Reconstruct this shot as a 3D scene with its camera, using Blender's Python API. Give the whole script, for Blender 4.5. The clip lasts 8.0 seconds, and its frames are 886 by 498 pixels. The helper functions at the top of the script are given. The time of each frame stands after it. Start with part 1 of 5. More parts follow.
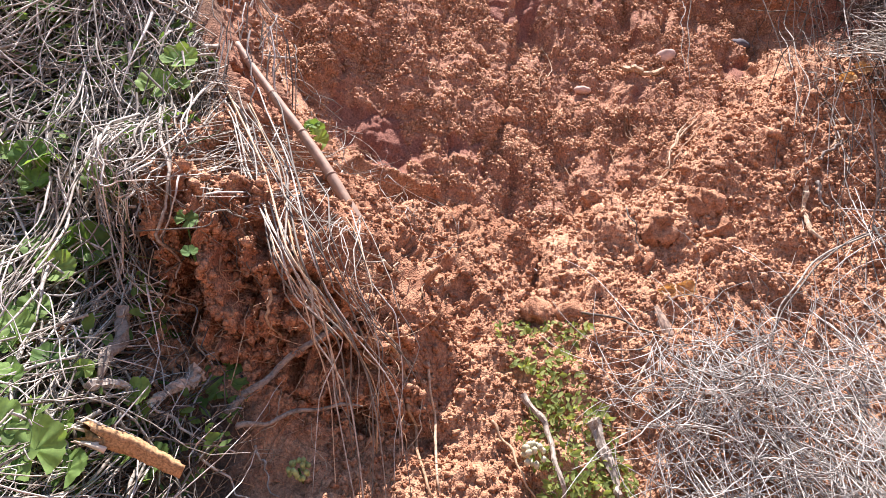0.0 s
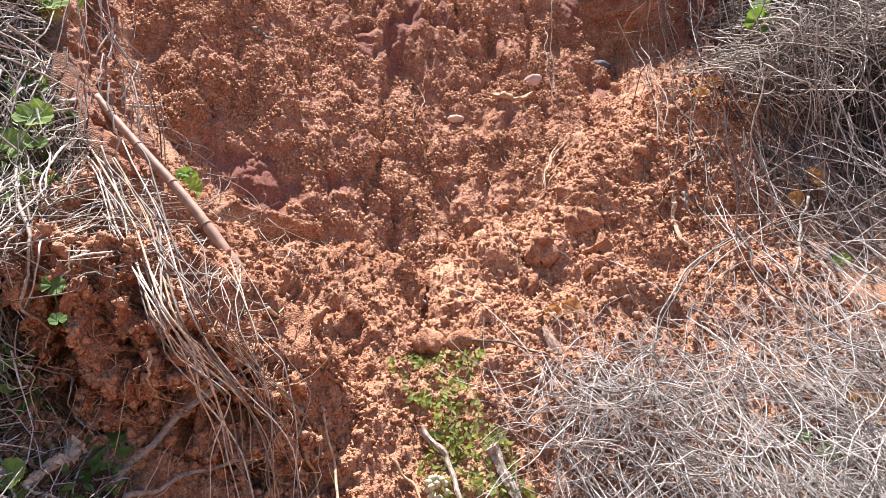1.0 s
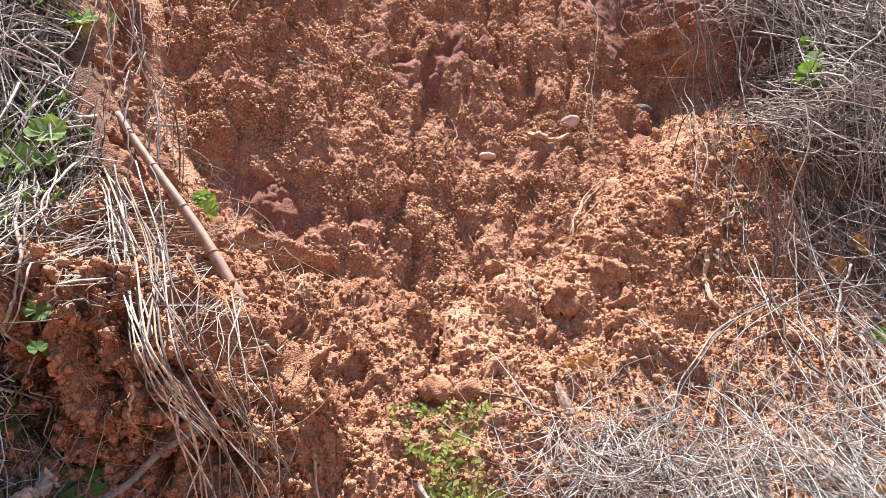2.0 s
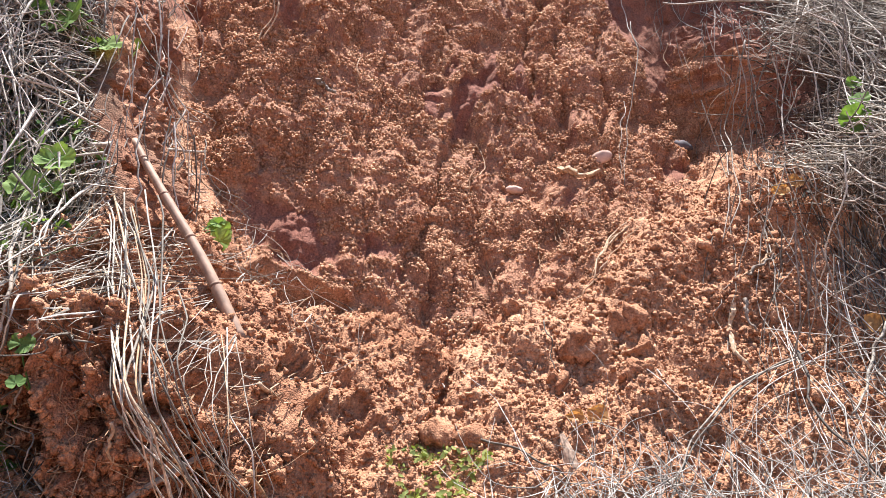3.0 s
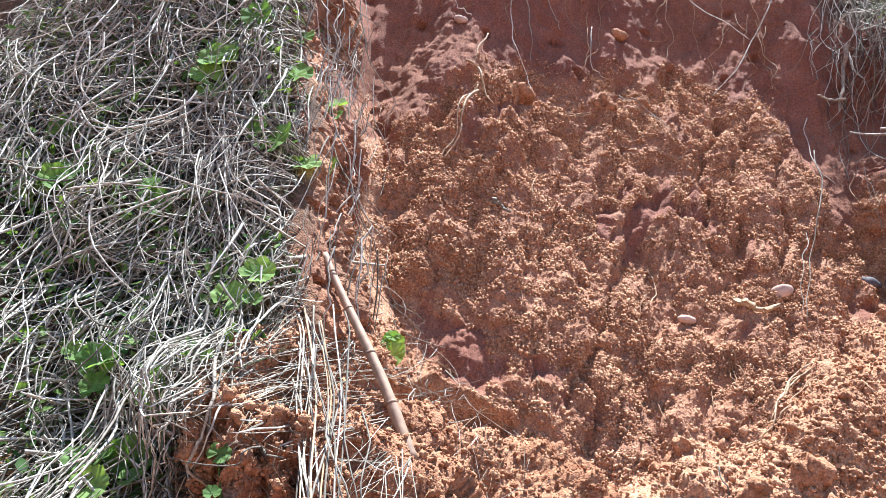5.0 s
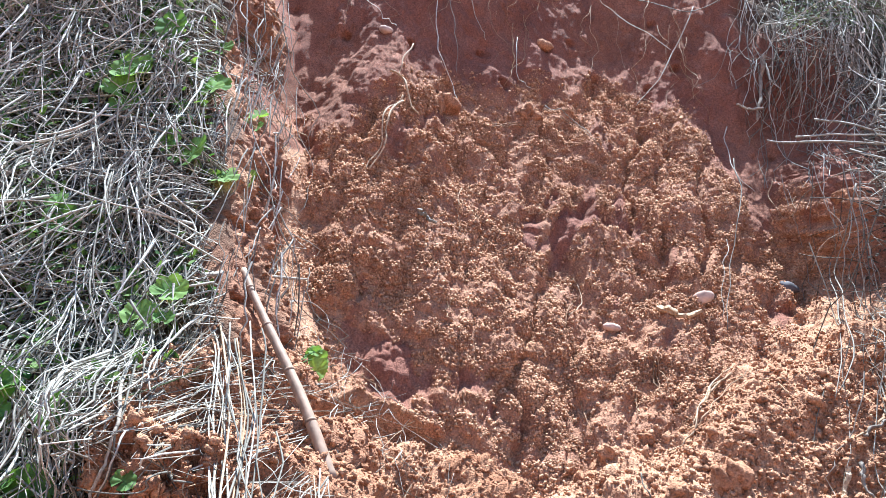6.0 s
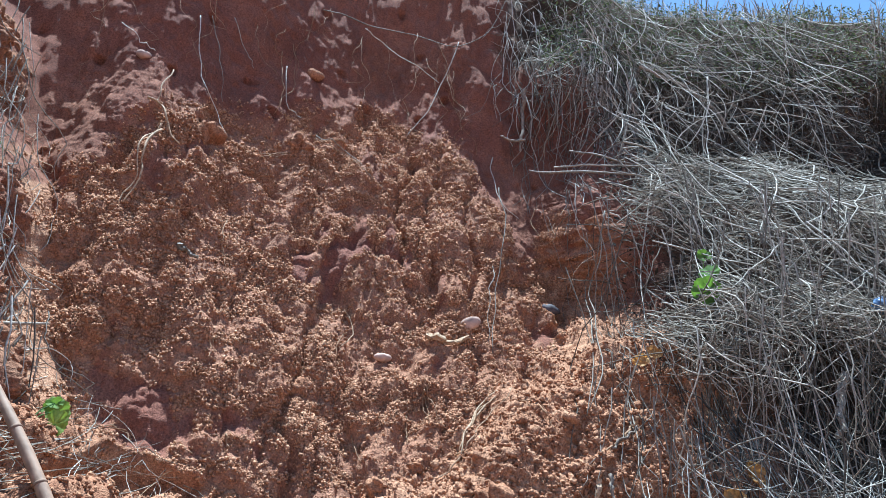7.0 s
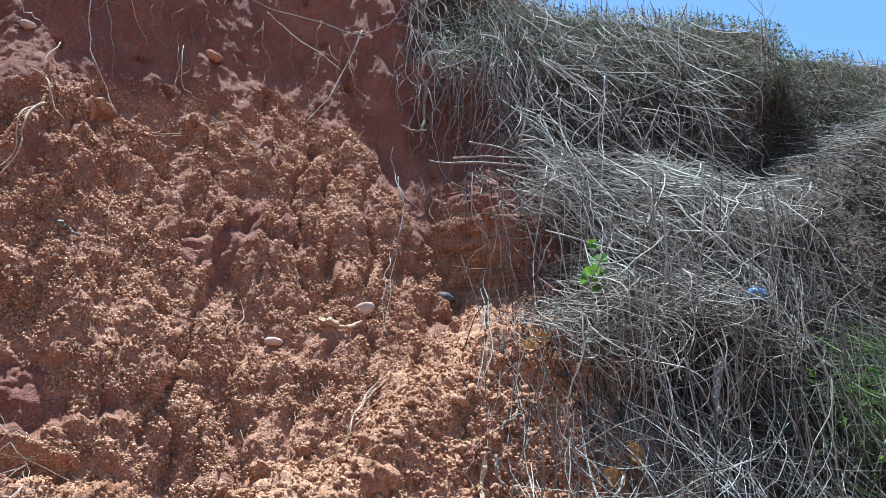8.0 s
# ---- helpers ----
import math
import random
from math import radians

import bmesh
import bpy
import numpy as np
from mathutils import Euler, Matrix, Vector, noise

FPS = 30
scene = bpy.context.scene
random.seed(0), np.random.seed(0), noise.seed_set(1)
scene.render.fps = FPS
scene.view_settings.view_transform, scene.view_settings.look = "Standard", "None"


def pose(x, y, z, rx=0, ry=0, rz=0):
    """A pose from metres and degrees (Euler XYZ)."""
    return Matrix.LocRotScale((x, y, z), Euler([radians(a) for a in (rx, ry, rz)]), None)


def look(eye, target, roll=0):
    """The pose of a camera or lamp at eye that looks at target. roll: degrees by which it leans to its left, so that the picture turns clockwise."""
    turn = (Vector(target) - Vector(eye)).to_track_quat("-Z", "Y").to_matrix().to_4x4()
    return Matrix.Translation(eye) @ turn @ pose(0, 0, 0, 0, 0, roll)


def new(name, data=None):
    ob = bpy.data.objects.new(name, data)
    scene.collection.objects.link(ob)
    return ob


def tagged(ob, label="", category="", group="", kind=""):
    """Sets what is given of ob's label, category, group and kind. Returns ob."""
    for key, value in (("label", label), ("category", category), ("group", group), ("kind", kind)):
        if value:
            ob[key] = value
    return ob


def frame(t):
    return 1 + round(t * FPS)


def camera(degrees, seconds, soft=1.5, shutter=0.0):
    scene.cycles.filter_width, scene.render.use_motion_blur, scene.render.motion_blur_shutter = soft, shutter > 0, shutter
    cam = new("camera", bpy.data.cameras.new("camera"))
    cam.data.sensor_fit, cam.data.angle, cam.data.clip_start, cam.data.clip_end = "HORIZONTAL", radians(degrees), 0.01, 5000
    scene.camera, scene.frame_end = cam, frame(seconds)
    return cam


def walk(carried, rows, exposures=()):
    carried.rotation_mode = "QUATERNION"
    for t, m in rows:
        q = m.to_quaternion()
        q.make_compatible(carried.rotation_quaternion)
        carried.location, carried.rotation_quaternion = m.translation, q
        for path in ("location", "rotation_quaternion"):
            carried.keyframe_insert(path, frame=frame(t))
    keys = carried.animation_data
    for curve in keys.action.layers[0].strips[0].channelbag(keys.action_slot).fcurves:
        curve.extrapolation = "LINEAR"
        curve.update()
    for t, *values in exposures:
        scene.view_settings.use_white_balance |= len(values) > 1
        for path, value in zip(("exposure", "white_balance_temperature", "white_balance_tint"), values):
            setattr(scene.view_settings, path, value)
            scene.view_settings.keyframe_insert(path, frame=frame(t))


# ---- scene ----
cam = camera(56.1, 8.0, soft=0.3)
PATH = [
    (0, (0.22, 0.01, 1.609), (0.058, 2.002, 1.567), 0.5),
    (0.5, (0.264, 0.025, 1.614), (0.22, 2.024, 1.576), -3.4),
    (1, (0.238, 0.011, 1.626), (0.335, 2.009, 1.641), -4.4),
    (1.5, (0.223, 0.031, 1.634), (0.35, 2.026, 1.684), -4.2),
    (1.7, (0.244, 0.052, 1.644), (0.319, 2.05, 1.712), -2.5),
    (2.8, (0.414, 0.129, 1.721), (0.339, 2.126, 1.81), 1.9),
    (3, (0.405, 0.127, 1.722), (0.265, 2.119, 1.837), 2.3),
    (3.5, (0.377, 0.115, 1.719), (0.07, 2.085, 1.868), 3.8),
    (4, (0.359, 0.105, 1.722), (-0.051, 2.055, 1.894), 5.5),
    (4.5, (0.337, 0.096, 1.753), (-0.145, 2.022, 1.997), 6.9),
    (4.7, (0.326, 0.097, 1.767), (-0.165, 2.012, 2.067), 7.3),
    (5.8, (0.356, 0.118, 1.795), (-0.078, 2.041, 2.131), 6.4),
    (6, (0.371, 0.123, 1.8), (0.014, 2.06, 2.15), 5.8),
    (6.5, (0.41, 0.133, 1.819), (0.259, 2.086, 2.222), 4.0),
    (7, (0.46, 0.152, 1.827), (0.577, 2.099, 2.269), 1.5),
    (7.5, (0.497, 0.15, 1.812), (0.77, 2.077, 2.27), 0.3),
    (8, (0.512, 0.155, 1.78), (0.84, 2.075, 2.23), 1.2),
]
walk(cam, [(t, look(eye, target, roll)) for t, eye, target, roll in PATH], [(0.0, 1.58, 6050, 21), (1.7, 1.55, 6100, 18), (3.0, 1.58, 6000, 14), (4.5, 1.7, 5550, 8), (5.8, 1.92, 5150, 3), (6.0, 1.85, 5050, 2), (6.5, 1.48, 4950, 0), (7.0, 1.24, 4850, -2), (7.5, 1.24, 4850, -2), (8.0, 1.3, 4850, -2)])

# ---- light ----
SUN_UP, SUN_AZ = 73.0, -7.0          # degrees above the horizon, degrees to the right of straight ahead (+y)
world = bpy.data.worlds.new("sky")
scene.world = world
world.use_nodes = True
sky_nodes = world.node_tree.nodes
sky = sky_nodes.new("ShaderNodeTexSky")
sky.sky_type, sky.sun_disc = "NISHITA", False
sky.sun_elevation, sky.sun_rotation = radians(SUN_UP), radians(SUN_AZ)
world.node_tree.links.new(sky.outputs[0], sky_nodes["Background"].inputs[0])
sky_nodes["Background"].inputs[1].default_value = 0.072
sun = new("sun", bpy.data.lights.new("sun", "SUN"))
sun.data.energy, sun.data.angle, sun.data.color = 5.0, radians(0.53), (1.0, 0.95, 0.87)
sun_dir = Vector((math.sin(radians(SUN_AZ)) * math.cos(radians(SUN_UP)), math.cos(radians(SUN_AZ)) * math.cos(radians(SUN_UP)), math.sin(radians(SUN_UP))))
sun.matrix_world = look(sun_dir * 20, (0, 0, 0))


# ---- noise and the shape of the bank ----
def hash2(i, j, seed):
    h = (i.astype(np.int64) * 374761393 + j.astype(np.int64) * 668265263 + seed * 2147483647) & 0xFFFFFFFF
    h = ((h ^ (h >> 13)) * 1274126177) & 0xFFFFFFFF
    return ((h ^ (h >> 16)) & 0xFFFFFF) / float(0x1000000)


def vnoise(x, z, seed=0):
    """Smooth noise from 0 to 1."""
    i, j = np.floor(x), np.floor(z)
    u, v = x - i, z - j
    u, v = u * u * u * (u * (u * 6 - 15) + 10), v * v * v * (v * (v * 6 - 15) + 10)
    a, b = hash2(i, j, seed), hash2(i + 1, j, seed)
    c, d = hash2(i, j + 1, seed), hash2(i + 1, j + 1, seed)
    return (a + (b - a) * u) * (1 - v) + (c + (d - c) * u) * v


def fbm(x, z, octaves=4, seed=0):
    """Noise of several sizes, about -1 to 1."""
    total, size, amp = 0.0, 1.0, 0.5
    for k in range(octaves):
        total = total + amp * (2 * vnoise(x * size + 17.3 * k, z * size - 9.1 * k, seed + k) - 1)
        size, amp = size * 2.03, amp * 0.5
    return total


def cells(x, z, seed=0):
    """Distance to the nearest scattered point, and a number of that point's own."""
    i, j = np.floor(x), np.floor(z)
    best, own = np.full(np.shape(x), 9.0), np.zeros(np.shape(x))
    for di in (-1, 0, 1):
        for dj in (-1, 0, 1):
            px = i + di + hash2(i + di, j + dj, seed)
            pz = j + dj + hash2(i + di, j + dj, seed + 1)
            d = np.hypot(x - px, z - pz)
            closer = d < best
            best = np.where(closer, d, best)
            own = np.where(closer, hash2(i + di, j + dj, seed + 2), own)
    return best, own


def step(a, b, v):
    u = np.clip((v - a) / (b - a), 0, 1)
    return u * u * (3 - 2 * u)


def smin(a, b, k):
    h = np.clip(0.5 + 0.5 * (b - a) / k, 0, 1)
    return b * (1 - h) + a * h - k * h * (1 - h)


def smax(a, b, k):
    return -smin(-a, -b, k)


def rim(x):
    """Height of the bank's upper edge."""
    return 3.94 + 0.16 * step(0.80, 1.0, x) * step(1.75, 1.2, x) + 0.05 * step(2.2, 3.6, x) + 0.03 * np.sin(3.1 * x) * step(1, 2, x)


def corner(x, z):
    """The bank turns away to the right, but for its upper edge."""
    wob = 0.05 * np.sin(5.1 * z + 1) + 0.04 * np.sin(12.7 * z)
    deep = 0.25 + 0.85 * np.clip(3.3 - z, 0, 1.3) * step(1.45, 1.95, z)
    return deep * step(0.0, 0.28, x - 1.90 - 0.45 * (z - 1.9) - wob)


def face(x, z):
    """The scar: bare sloping clay, steeper at its left."""
    r = step(-0.4, 0.45, x)
    slope = 0.51 + 0.19 * r
    y = 2.04 + 0.20 * r + slope * (z - 1.5)
    steep = 3.06 - 0.28 * step(-0.1, -0.4, x) - 0.35 * step(0.6, 1.0, x) + 0.05 * np.sin(8 * x + 1)
    y = y - (slope - 0.36) * smax(z - steep, 0 * z, 0.06)
    y = y + 0.85 * smax(x - 0.74, 0 * x, 0.1)
    y = y + 1.5 * smax(left_edge(z) - 0.12 - x, 0 * x, 0.05)
    return y + corner(x, z)


def gully(x):
    """Height of the broken edge where the slumped soil parts from the scar: a V with its foot near the middle."""
    west = 1.655 - 0.55 * x + 0.012 * np.sin(19 * x)
    east = 1.50 + 0.80 * (x - 0.34) - 0.22 * smax(x - 0.75, 0 * x, 0.1)
    return west, east + 0.02 * np.sin(17 * x + 1) + 0.012 * np.sin(41 * x)


def debris(x, z):
    """Slumped soil at the foot of the scar: one apron falling from the spur, one from the other side."""
    west_top, east_top = gully(x)
    west = 1.90 + 0.72 * (x - 0.077) + 1.36 * (z - 1.435) + 1.9 * smax(z - west_top, 0 * z, 0.03)
    east = 2.24 + 1.3 * (z - 1.65) - 0.55 * smax(z - 1.66, 0 * z, 0.1) + 1.9 * smax(z - east_top, 0 * z, 0.05)
    east = east + 0.5 * smax(0.36 - x, 0 * x, 0.1)
    return smin(west, east, 0.04)


def spur(x, z):
    """The undercut lump of soil that carries the vines."""
    edge = 1.50 - 0.52 * x
    y = 1.49 - 0.35 * (np.minimum(z, 1.7) - 1.4) + 2.5 * smax(z - edge, 0 * z, 0.05)
    y = y + 2.5 * smax(-0.42 - x, 0 * x, 0.05)
    return y + 6.0 * smax(x - (0.04 - 0.95 * np.maximum(z - 1.45, 0) + 0.2 * np.maximum(1.45 - z, 0)), 0 * x, 0.05)


def left_edge(z):
    """Where the grown-over slope ends towards the scar."""
    return -0.385 - 0.37 * np.clip(z - 1.86, 0, 1.4)


def left_bank(x, z):
    """The grown-over slope beside the spur."""
    y = 1.58 + 0.54 * (z - 1.6) - 0.08 * smax(z - 2.6, 0 * z, 0.15)
    edge = left_edge(z) + 0.02 * np.sin(11 * z)
    y = y + 9.0 * smax(x - edge, 0 * x, 0.05)
    foot = 1.40 + 1.3 * (z - 1.36) + 0.12 * np.sin(7 * x + 2) * step(-1.2, -0.8, x) + 3.0 * smax(x + 0.43, 0 * x, 0.05)
    return smin(y, foot, 0.05)


def right_bank(x, z):
    """The grown-over shoulder on the other side, ending in a corner."""
    y = 2.25 + 0.95 * (smax(z, 2.02 + 0 * z, 0.06) - 1.75) - 0.12 * smax(2.02 - z, 0 * z, 0.06) - 0.50 * smax(z - 2.8, 0 * z, 0.06) - 0.12 * step(2.3, 2.6, z)
    ledge = z + 0.10 * np.sin(3.1 * x + 0.5) + 0.06 * np.sin(8.3 * x)
    y = y + 0.20 * step(2.70, 3.0, ledge) * step(1.15, 1.5, x)
    start = 1.30 - 0.10 * step(2.3, 3.0, z) + 0.05 * np.sin(9 * z) * step(1.9, 2.2, z)
    y = y + 1.25 * smax(start - x, 0 * x, 0.12)
    return y + corner(x, z)


def bank_y(x, z):
    """How far ahead the bank's smooth surface lies at the height z."""
    x, low = np.asarray(x, float), np.asarray(z, float)
    z = np.maximum(low, 1.0)
    y = face(x, z)
    y = smin(y, debris(x, z), 0.08)
    y = smin(y, spur(x, z), 0.05)
    y = smin(y, left_bank(x, z), 0.08)
    y = smin(y, right_bank(x, z), 0.08 + 0.10 * step(2.0, 2.3, z))
    y = smin(y, 3.3 + 0.5 * (z - 1.7) + 0 * x, 0.2)
    return y + 5.0 * smax(z - rim(x), 0 * z, 0.08) - 0.3 * (z - low)
# ---- end of shape ----


# ---- materials ----
def shader(name, rough=0.9):
    mat = bpy.data.materials.new(name)
    mat.use_nodes = True
    tree = mat.node_tree
    bsdf = tree.nodes["Principled BSDF"]
    bsdf.inputs["Roughness"].default_value = rough
    bsdf.inputs["Specular IOR Level"].default_value = 0.25
    return mat, tree, bsdf


def node(tree, kind, **values):
    n = tree.nodes.new(kind)
    for key, value in values.items():
        n.inputs[key.replace("_", " ")].default_value = value
    return n


def ramp(tree, source, *stops):
    r = tree.nodes.new("ShaderNodeValToRGB")
    while len(r.color_ramp.elements) < len(stops):
        r.color_ramp.elements.new(0.5)
    for e, (at, colour) in zip(r.color_ramp.elements, stops):
        e.position, e.color = at, (*colour, 1)
    tree.links.new(source, r.inputs[0])
    return r.outputs[0]


def blend(tree, kind, factor, a, b):
    m = tree.nodes.new("ShaderNodeMix")
    m.data_type, m.blend_type = "RGBA", kind
    for socket, value in ((m.inputs[0], factor), (m.inputs[6], a), (m.inputs[7], b)):
        if isinstance(value, (int, float)):
            socket.default_value = value
        elif isinstance(value, tuple):
            socket.default_value = (*value, 1)
        else:
            tree.links.new(value, socket)
    return m.outputs[2]


def soil_material():
    """Red clay: maroon where it was sheared smooth, orange and crumbly where it slumped."""
    mat, tree, bsdf = shader("red_clay", 0.95)
    geo = tree.nodes.new("ShaderNodeNewGeometry").outputs["Position"]
    big = node(tree, "ShaderNodeTexNoise", Scale=5.0, Detail=5.0)
    mid = node(tree, "ShaderNodeTexNoise", Scale=28.0, Detail=6.0, Roughness=0.65)
    fine = node(tree, "ShaderNodeTexNoise", Scale=170.0, Detail=5.0, Roughness=0.75)
    grit = node(tree, "ShaderNodeTexVoronoi", Scale=260.0)
    for n in (big, mid, fine, grit):
        tree.links.new(geo, n.inputs["Vector"])
    zone = tree.nodes.new("ShaderNodeAttribute")
    zone.attribute_name = "slumped"
    dry = tree.nodes.new("ShaderNodeAttribute")
    dry.attribute_name = "crumbly"
    moist = ramp(tree, big.outputs[0], (0.32, (0.17, 0.068, 0.045)), (0.5, (0.22, 0.090, 0.059)), (0.68, (0.27, 0.118, 0.079)))
    crust = ramp(tree, mid.outputs[0], (0.30, (0.36, 0.190, 0.108)), (0.5, (0.52, 0.290, 0.166)), (0.72, (0.68, 0.415, 0.255)))
    clay = blend(tree, "MIX", dry.outputs["Fac"], moist, crust)
    loose = ramp(tree, mid.outputs[0], (0.30, (0.21, 0.088, 0.042)), (0.5, (0.345, 0.160, 0.082)), (0.72, (0.50, 0.265, 0.142)))
    mineral = blend(tree, "MIX", zone.outputs["Fac"], clay, loose)
    dark = tree.nodes.new("ShaderNodeAttribute")
    dark.attribute_name = "humus"
    litter = ramp(tree, mid.outputs[0], (0.3, (0.045, 0.032, 0.022)), (0.55, (0.11, 0.074, 0.05)), (0.75, (0.20, 0.125, 0.08)))
    mixed = blend(tree, "MIX", dark.outputs["Fac"], mineral, litter)
    speck = ramp(tree, fine.outputs[0], (0.34, (0.50, 0.47, 0.46)), (0.5, (1, 1, 1)), (0.66, (1.5, 1.46, 1.40)))
    colour = blend(tree, "MULTIPLY", 1.0, mixed, speck)
    tree.links.new(colour, bsdf.inputs["Base Color"])
    both = tree.nodes.new("ShaderNodeMath")
    both.operation = "ADD"
    tree.links.new(fine.outputs[0], both.inputs[0])
    tree.links.new(grit.outputs["Distance"], both.inputs[1])
    bump = node(tree, "ShaderNodeBump", Strength=0.7, Distance=0.0045)
    tree.links.new(both.outputs[0], bump.inputs["Height"])
    tree.links.new(bump.outputs[0], bsdf.inputs["Normal"])
    return mat


def straw_material(name, dark, mid_tone, light, rough=0.7):
    """Dead stems: each strand has its own grey or straw tone, with streaks along it."""
    mat, tree, bsdf = shader(name, rough)
    geo = tree.nodes.new("ShaderNodeNewGeometry")
    add = tree.nodes.new("ShaderNodeMath")
    add.operation = "ADD"
    tree.links.new(geo.outputs["Random Per Island"], add.inputs[0])
    tree.links.new(tree.nodes.new("ShaderNodeObjectInfo").outputs["Random"], add.inputs[1])
    part_of = tree.nodes.new("ShaderNodeMath")
    part_of.operation = "FRACT"
    tree.links.new(add.outputs[0], part_of.inputs[0])
    tone = ramp(tree, part_of.outputs[0], (0.0, dark), (0.45, mid_tone), (1.0, light))
    streak = node(tree, "ShaderNodeTexNoise", Scale=110.0, Detail=5.0, Roughness=0.7)
    tree.links.new(geo.outputs["Position"], streak.inputs["Vector"])
    marks = ramp(tree, streak.outputs[0], (0.34, (0.42, 0.40, 0.37)), (0.5, (0.9, 0.9, 0.9)), (0.68, (1.25, 1.25, 1.25)))
    tree.links.new(blend(tree, "MULTIPLY", 1.0, tone, marks), bsdf.inputs["Base Color"])
    return mat


def leaf_material(name, dark, light, through_light, weight=0.45):
    mat, tree, bsdf = shader(name, 0.75)
    geo = tree.nodes.new("ShaderNodeNewGeometry")
    info = tree.nodes.new("ShaderNodeObjectInfo")
    add = tree.nodes.new("ShaderNodeMath")
    add.operation = "ADD"
    tree.links.new(geo.outputs["Random Per Island"], add.inputs[0])
    tree.links.new(info.outputs["Random"], add.inputs[1])
    half = tree.nodes.new("ShaderNodeMath")
    half.operation = "FRACT"
    tree.links.new(add.outputs[0], half.inputs[0])
    tone = ramp(tree, half.outputs[0], (0.0, dark), (1.0, light))
    spots = node(tree, "ShaderNodeTexNoise", Scale=90.0, Detail=4.0)
    tree.links.new(geo.outputs["Position"], spots.inputs["Vector"])
    marks = ramp(tree, spots.outputs[0], (0.3, (0.75, 0.75, 0.7)), (0.65, (1.15, 1.15, 1.05)))
    colour = blend(tree, "MULTIPLY", 1.0, tone, marks)
    tree.links.new(colour, bsdf.inputs["Base Color"])
    glow = tree.nodes.new("ShaderNodeBsdfTranslucent")
    tree.links.new(blend(tree, "MULTIPLY", 1.0, colour, through_light), glow.inputs["Color"])
    mix = tree.nodes.new("ShaderNodeMixShader")
    mix.inputs[0].default_value = weight
    tree.links.new(bsdf.outputs[0], mix.inputs[1])
    tree.links.new(glow.outputs[0], mix.inputs[2])
    tree.links.new(mix.outputs[0], tree.nodes["Material Output"].inputs["Surface"])
    return mat


SOIL = soil_material()
STRAW = straw_material("dry_straw", (0.13, 0.11, 0.085), (0.40, 0.35, 0.28), (0.70, 0.64, 0.55))
GREY_STRAW = straw_material("bleached_grass", (0.17, 0.15, 0.125), (0.38, 0.345, 0.295), (0.62, 0.57, 0.49))
BROWN_STRAW = straw_material("brown_stems", (0.09, 0.07, 0.05), (0.27, 0.22, 0.165), (0.54, 0.48, 0.39))
# Dark stems, with shade put into the colour under vines and in the hedge.
DARK_STRAW = straw_material("weathered_and_shaded_stems", (0.05, 0.042, 0.034), (0.13, 0.105, 0.08), (0.30, 0.25, 0.19))
ROOT = straw_material("root_bark", (0.30, 0.16, 0.08), (0.42, 0.27, 0.15), (0.55, 0.40, 0.26))
WOOD = straw_material("weathered_wood", (0.17, 0.13, 0.10), (0.31, 0.25, 0.19), (0.45, 0.38, 0.30))
MALLOW = leaf_material("mallow_leaf", (0.10, 0.18, 0.05), (0.23, 0.34, 0.10), (1.9, 1.9, 0.75))
HERB = leaf_material("small_herb_leaf", (0.05, 0.11, 0.03), (0.19, 0.27, 0.08), (1.7, 1.7, 0.7))
GRASS = leaf_material("green_grass", (0.09, 0.12, 0.05), (0.27, 0.32, 0.14), (1.4, 1.4, 0.9))
CRESS = leaf_material("pale_herb_leaf", (0.13, 0.17, 0.05), (0.33, 0.37, 0.12), (1.5, 1.5, 0.7))
HEDGE = leaf_material("hedge_leaf", (0.055, 0.07, 0.035), (0.15, 0.17, 0.08), (1.2, 1.2, 0.7), 0.3)
# Leaf tone kept near black: the hedge's shadow is put into it.
DEAD_LEAF = leaf_material("withered_shaded_leaf", (0.035, 0.027, 0.02), (0.11, 0.08, 0.055), (1.2, 1.0, 0.7), 0.25)


# ---- mesh helpers ----
def bulk(name, verts, faces, mat, smooth=True, attribute=None, crumbly=None, humus=None):
    """A mesh object from arrays of vertices and of faces with the same number of corners."""
    verts, faces = np.asarray(verts, np.float32).reshape(-1, 3), np.asarray(faces, np.int32)
    me = bpy.data.meshes.new(name)
    me.vertices.add(len(verts))
    me.vertices.foreach_set("co", verts.ravel())
    count, corners = faces.shape
    me.loops.add(count * corners)
    me.loops.foreach_set("vertex_index", faces.ravel())
    me.polygons.add(count)
    me.polygons.foreach_set("loop_start", np.arange(0, count * corners, corners, dtype=np.int32))
    me.update(calc_edges=True)
    if smooth:
        me.polygons.foreach_set("use_smooth", np.ones(count, bool))
    if attribute is not None:
        a = me.attributes.new("slumped", "FLOAT", "POINT")
        a.data.foreach_set("value", np.asarray(attribute, np.float32).ravel())
    if crumbly is not None:
        a = me.attributes.new("crumbly", "FLOAT", "POINT")
        a.data.foreach_set("value", np.asarray(crumbly, np.float32).ravel())
    if humus is not None:
        a = me.attributes.new("humus", "FLOAT", "POINT")
        a.data.foreach_set("value", np.asarray(humus, np.float32).ravel())
    me.materials.append(mat)
    return new(name, me)


def grid_faces(rows, cols):
    i = np.arange(rows * cols).reshape(rows, cols)
    return np.stack([i[:-1, :-1], i[:-1, 1:], i[1:, 1:], i[1:, :-1]], -1).reshape(-1, 4)


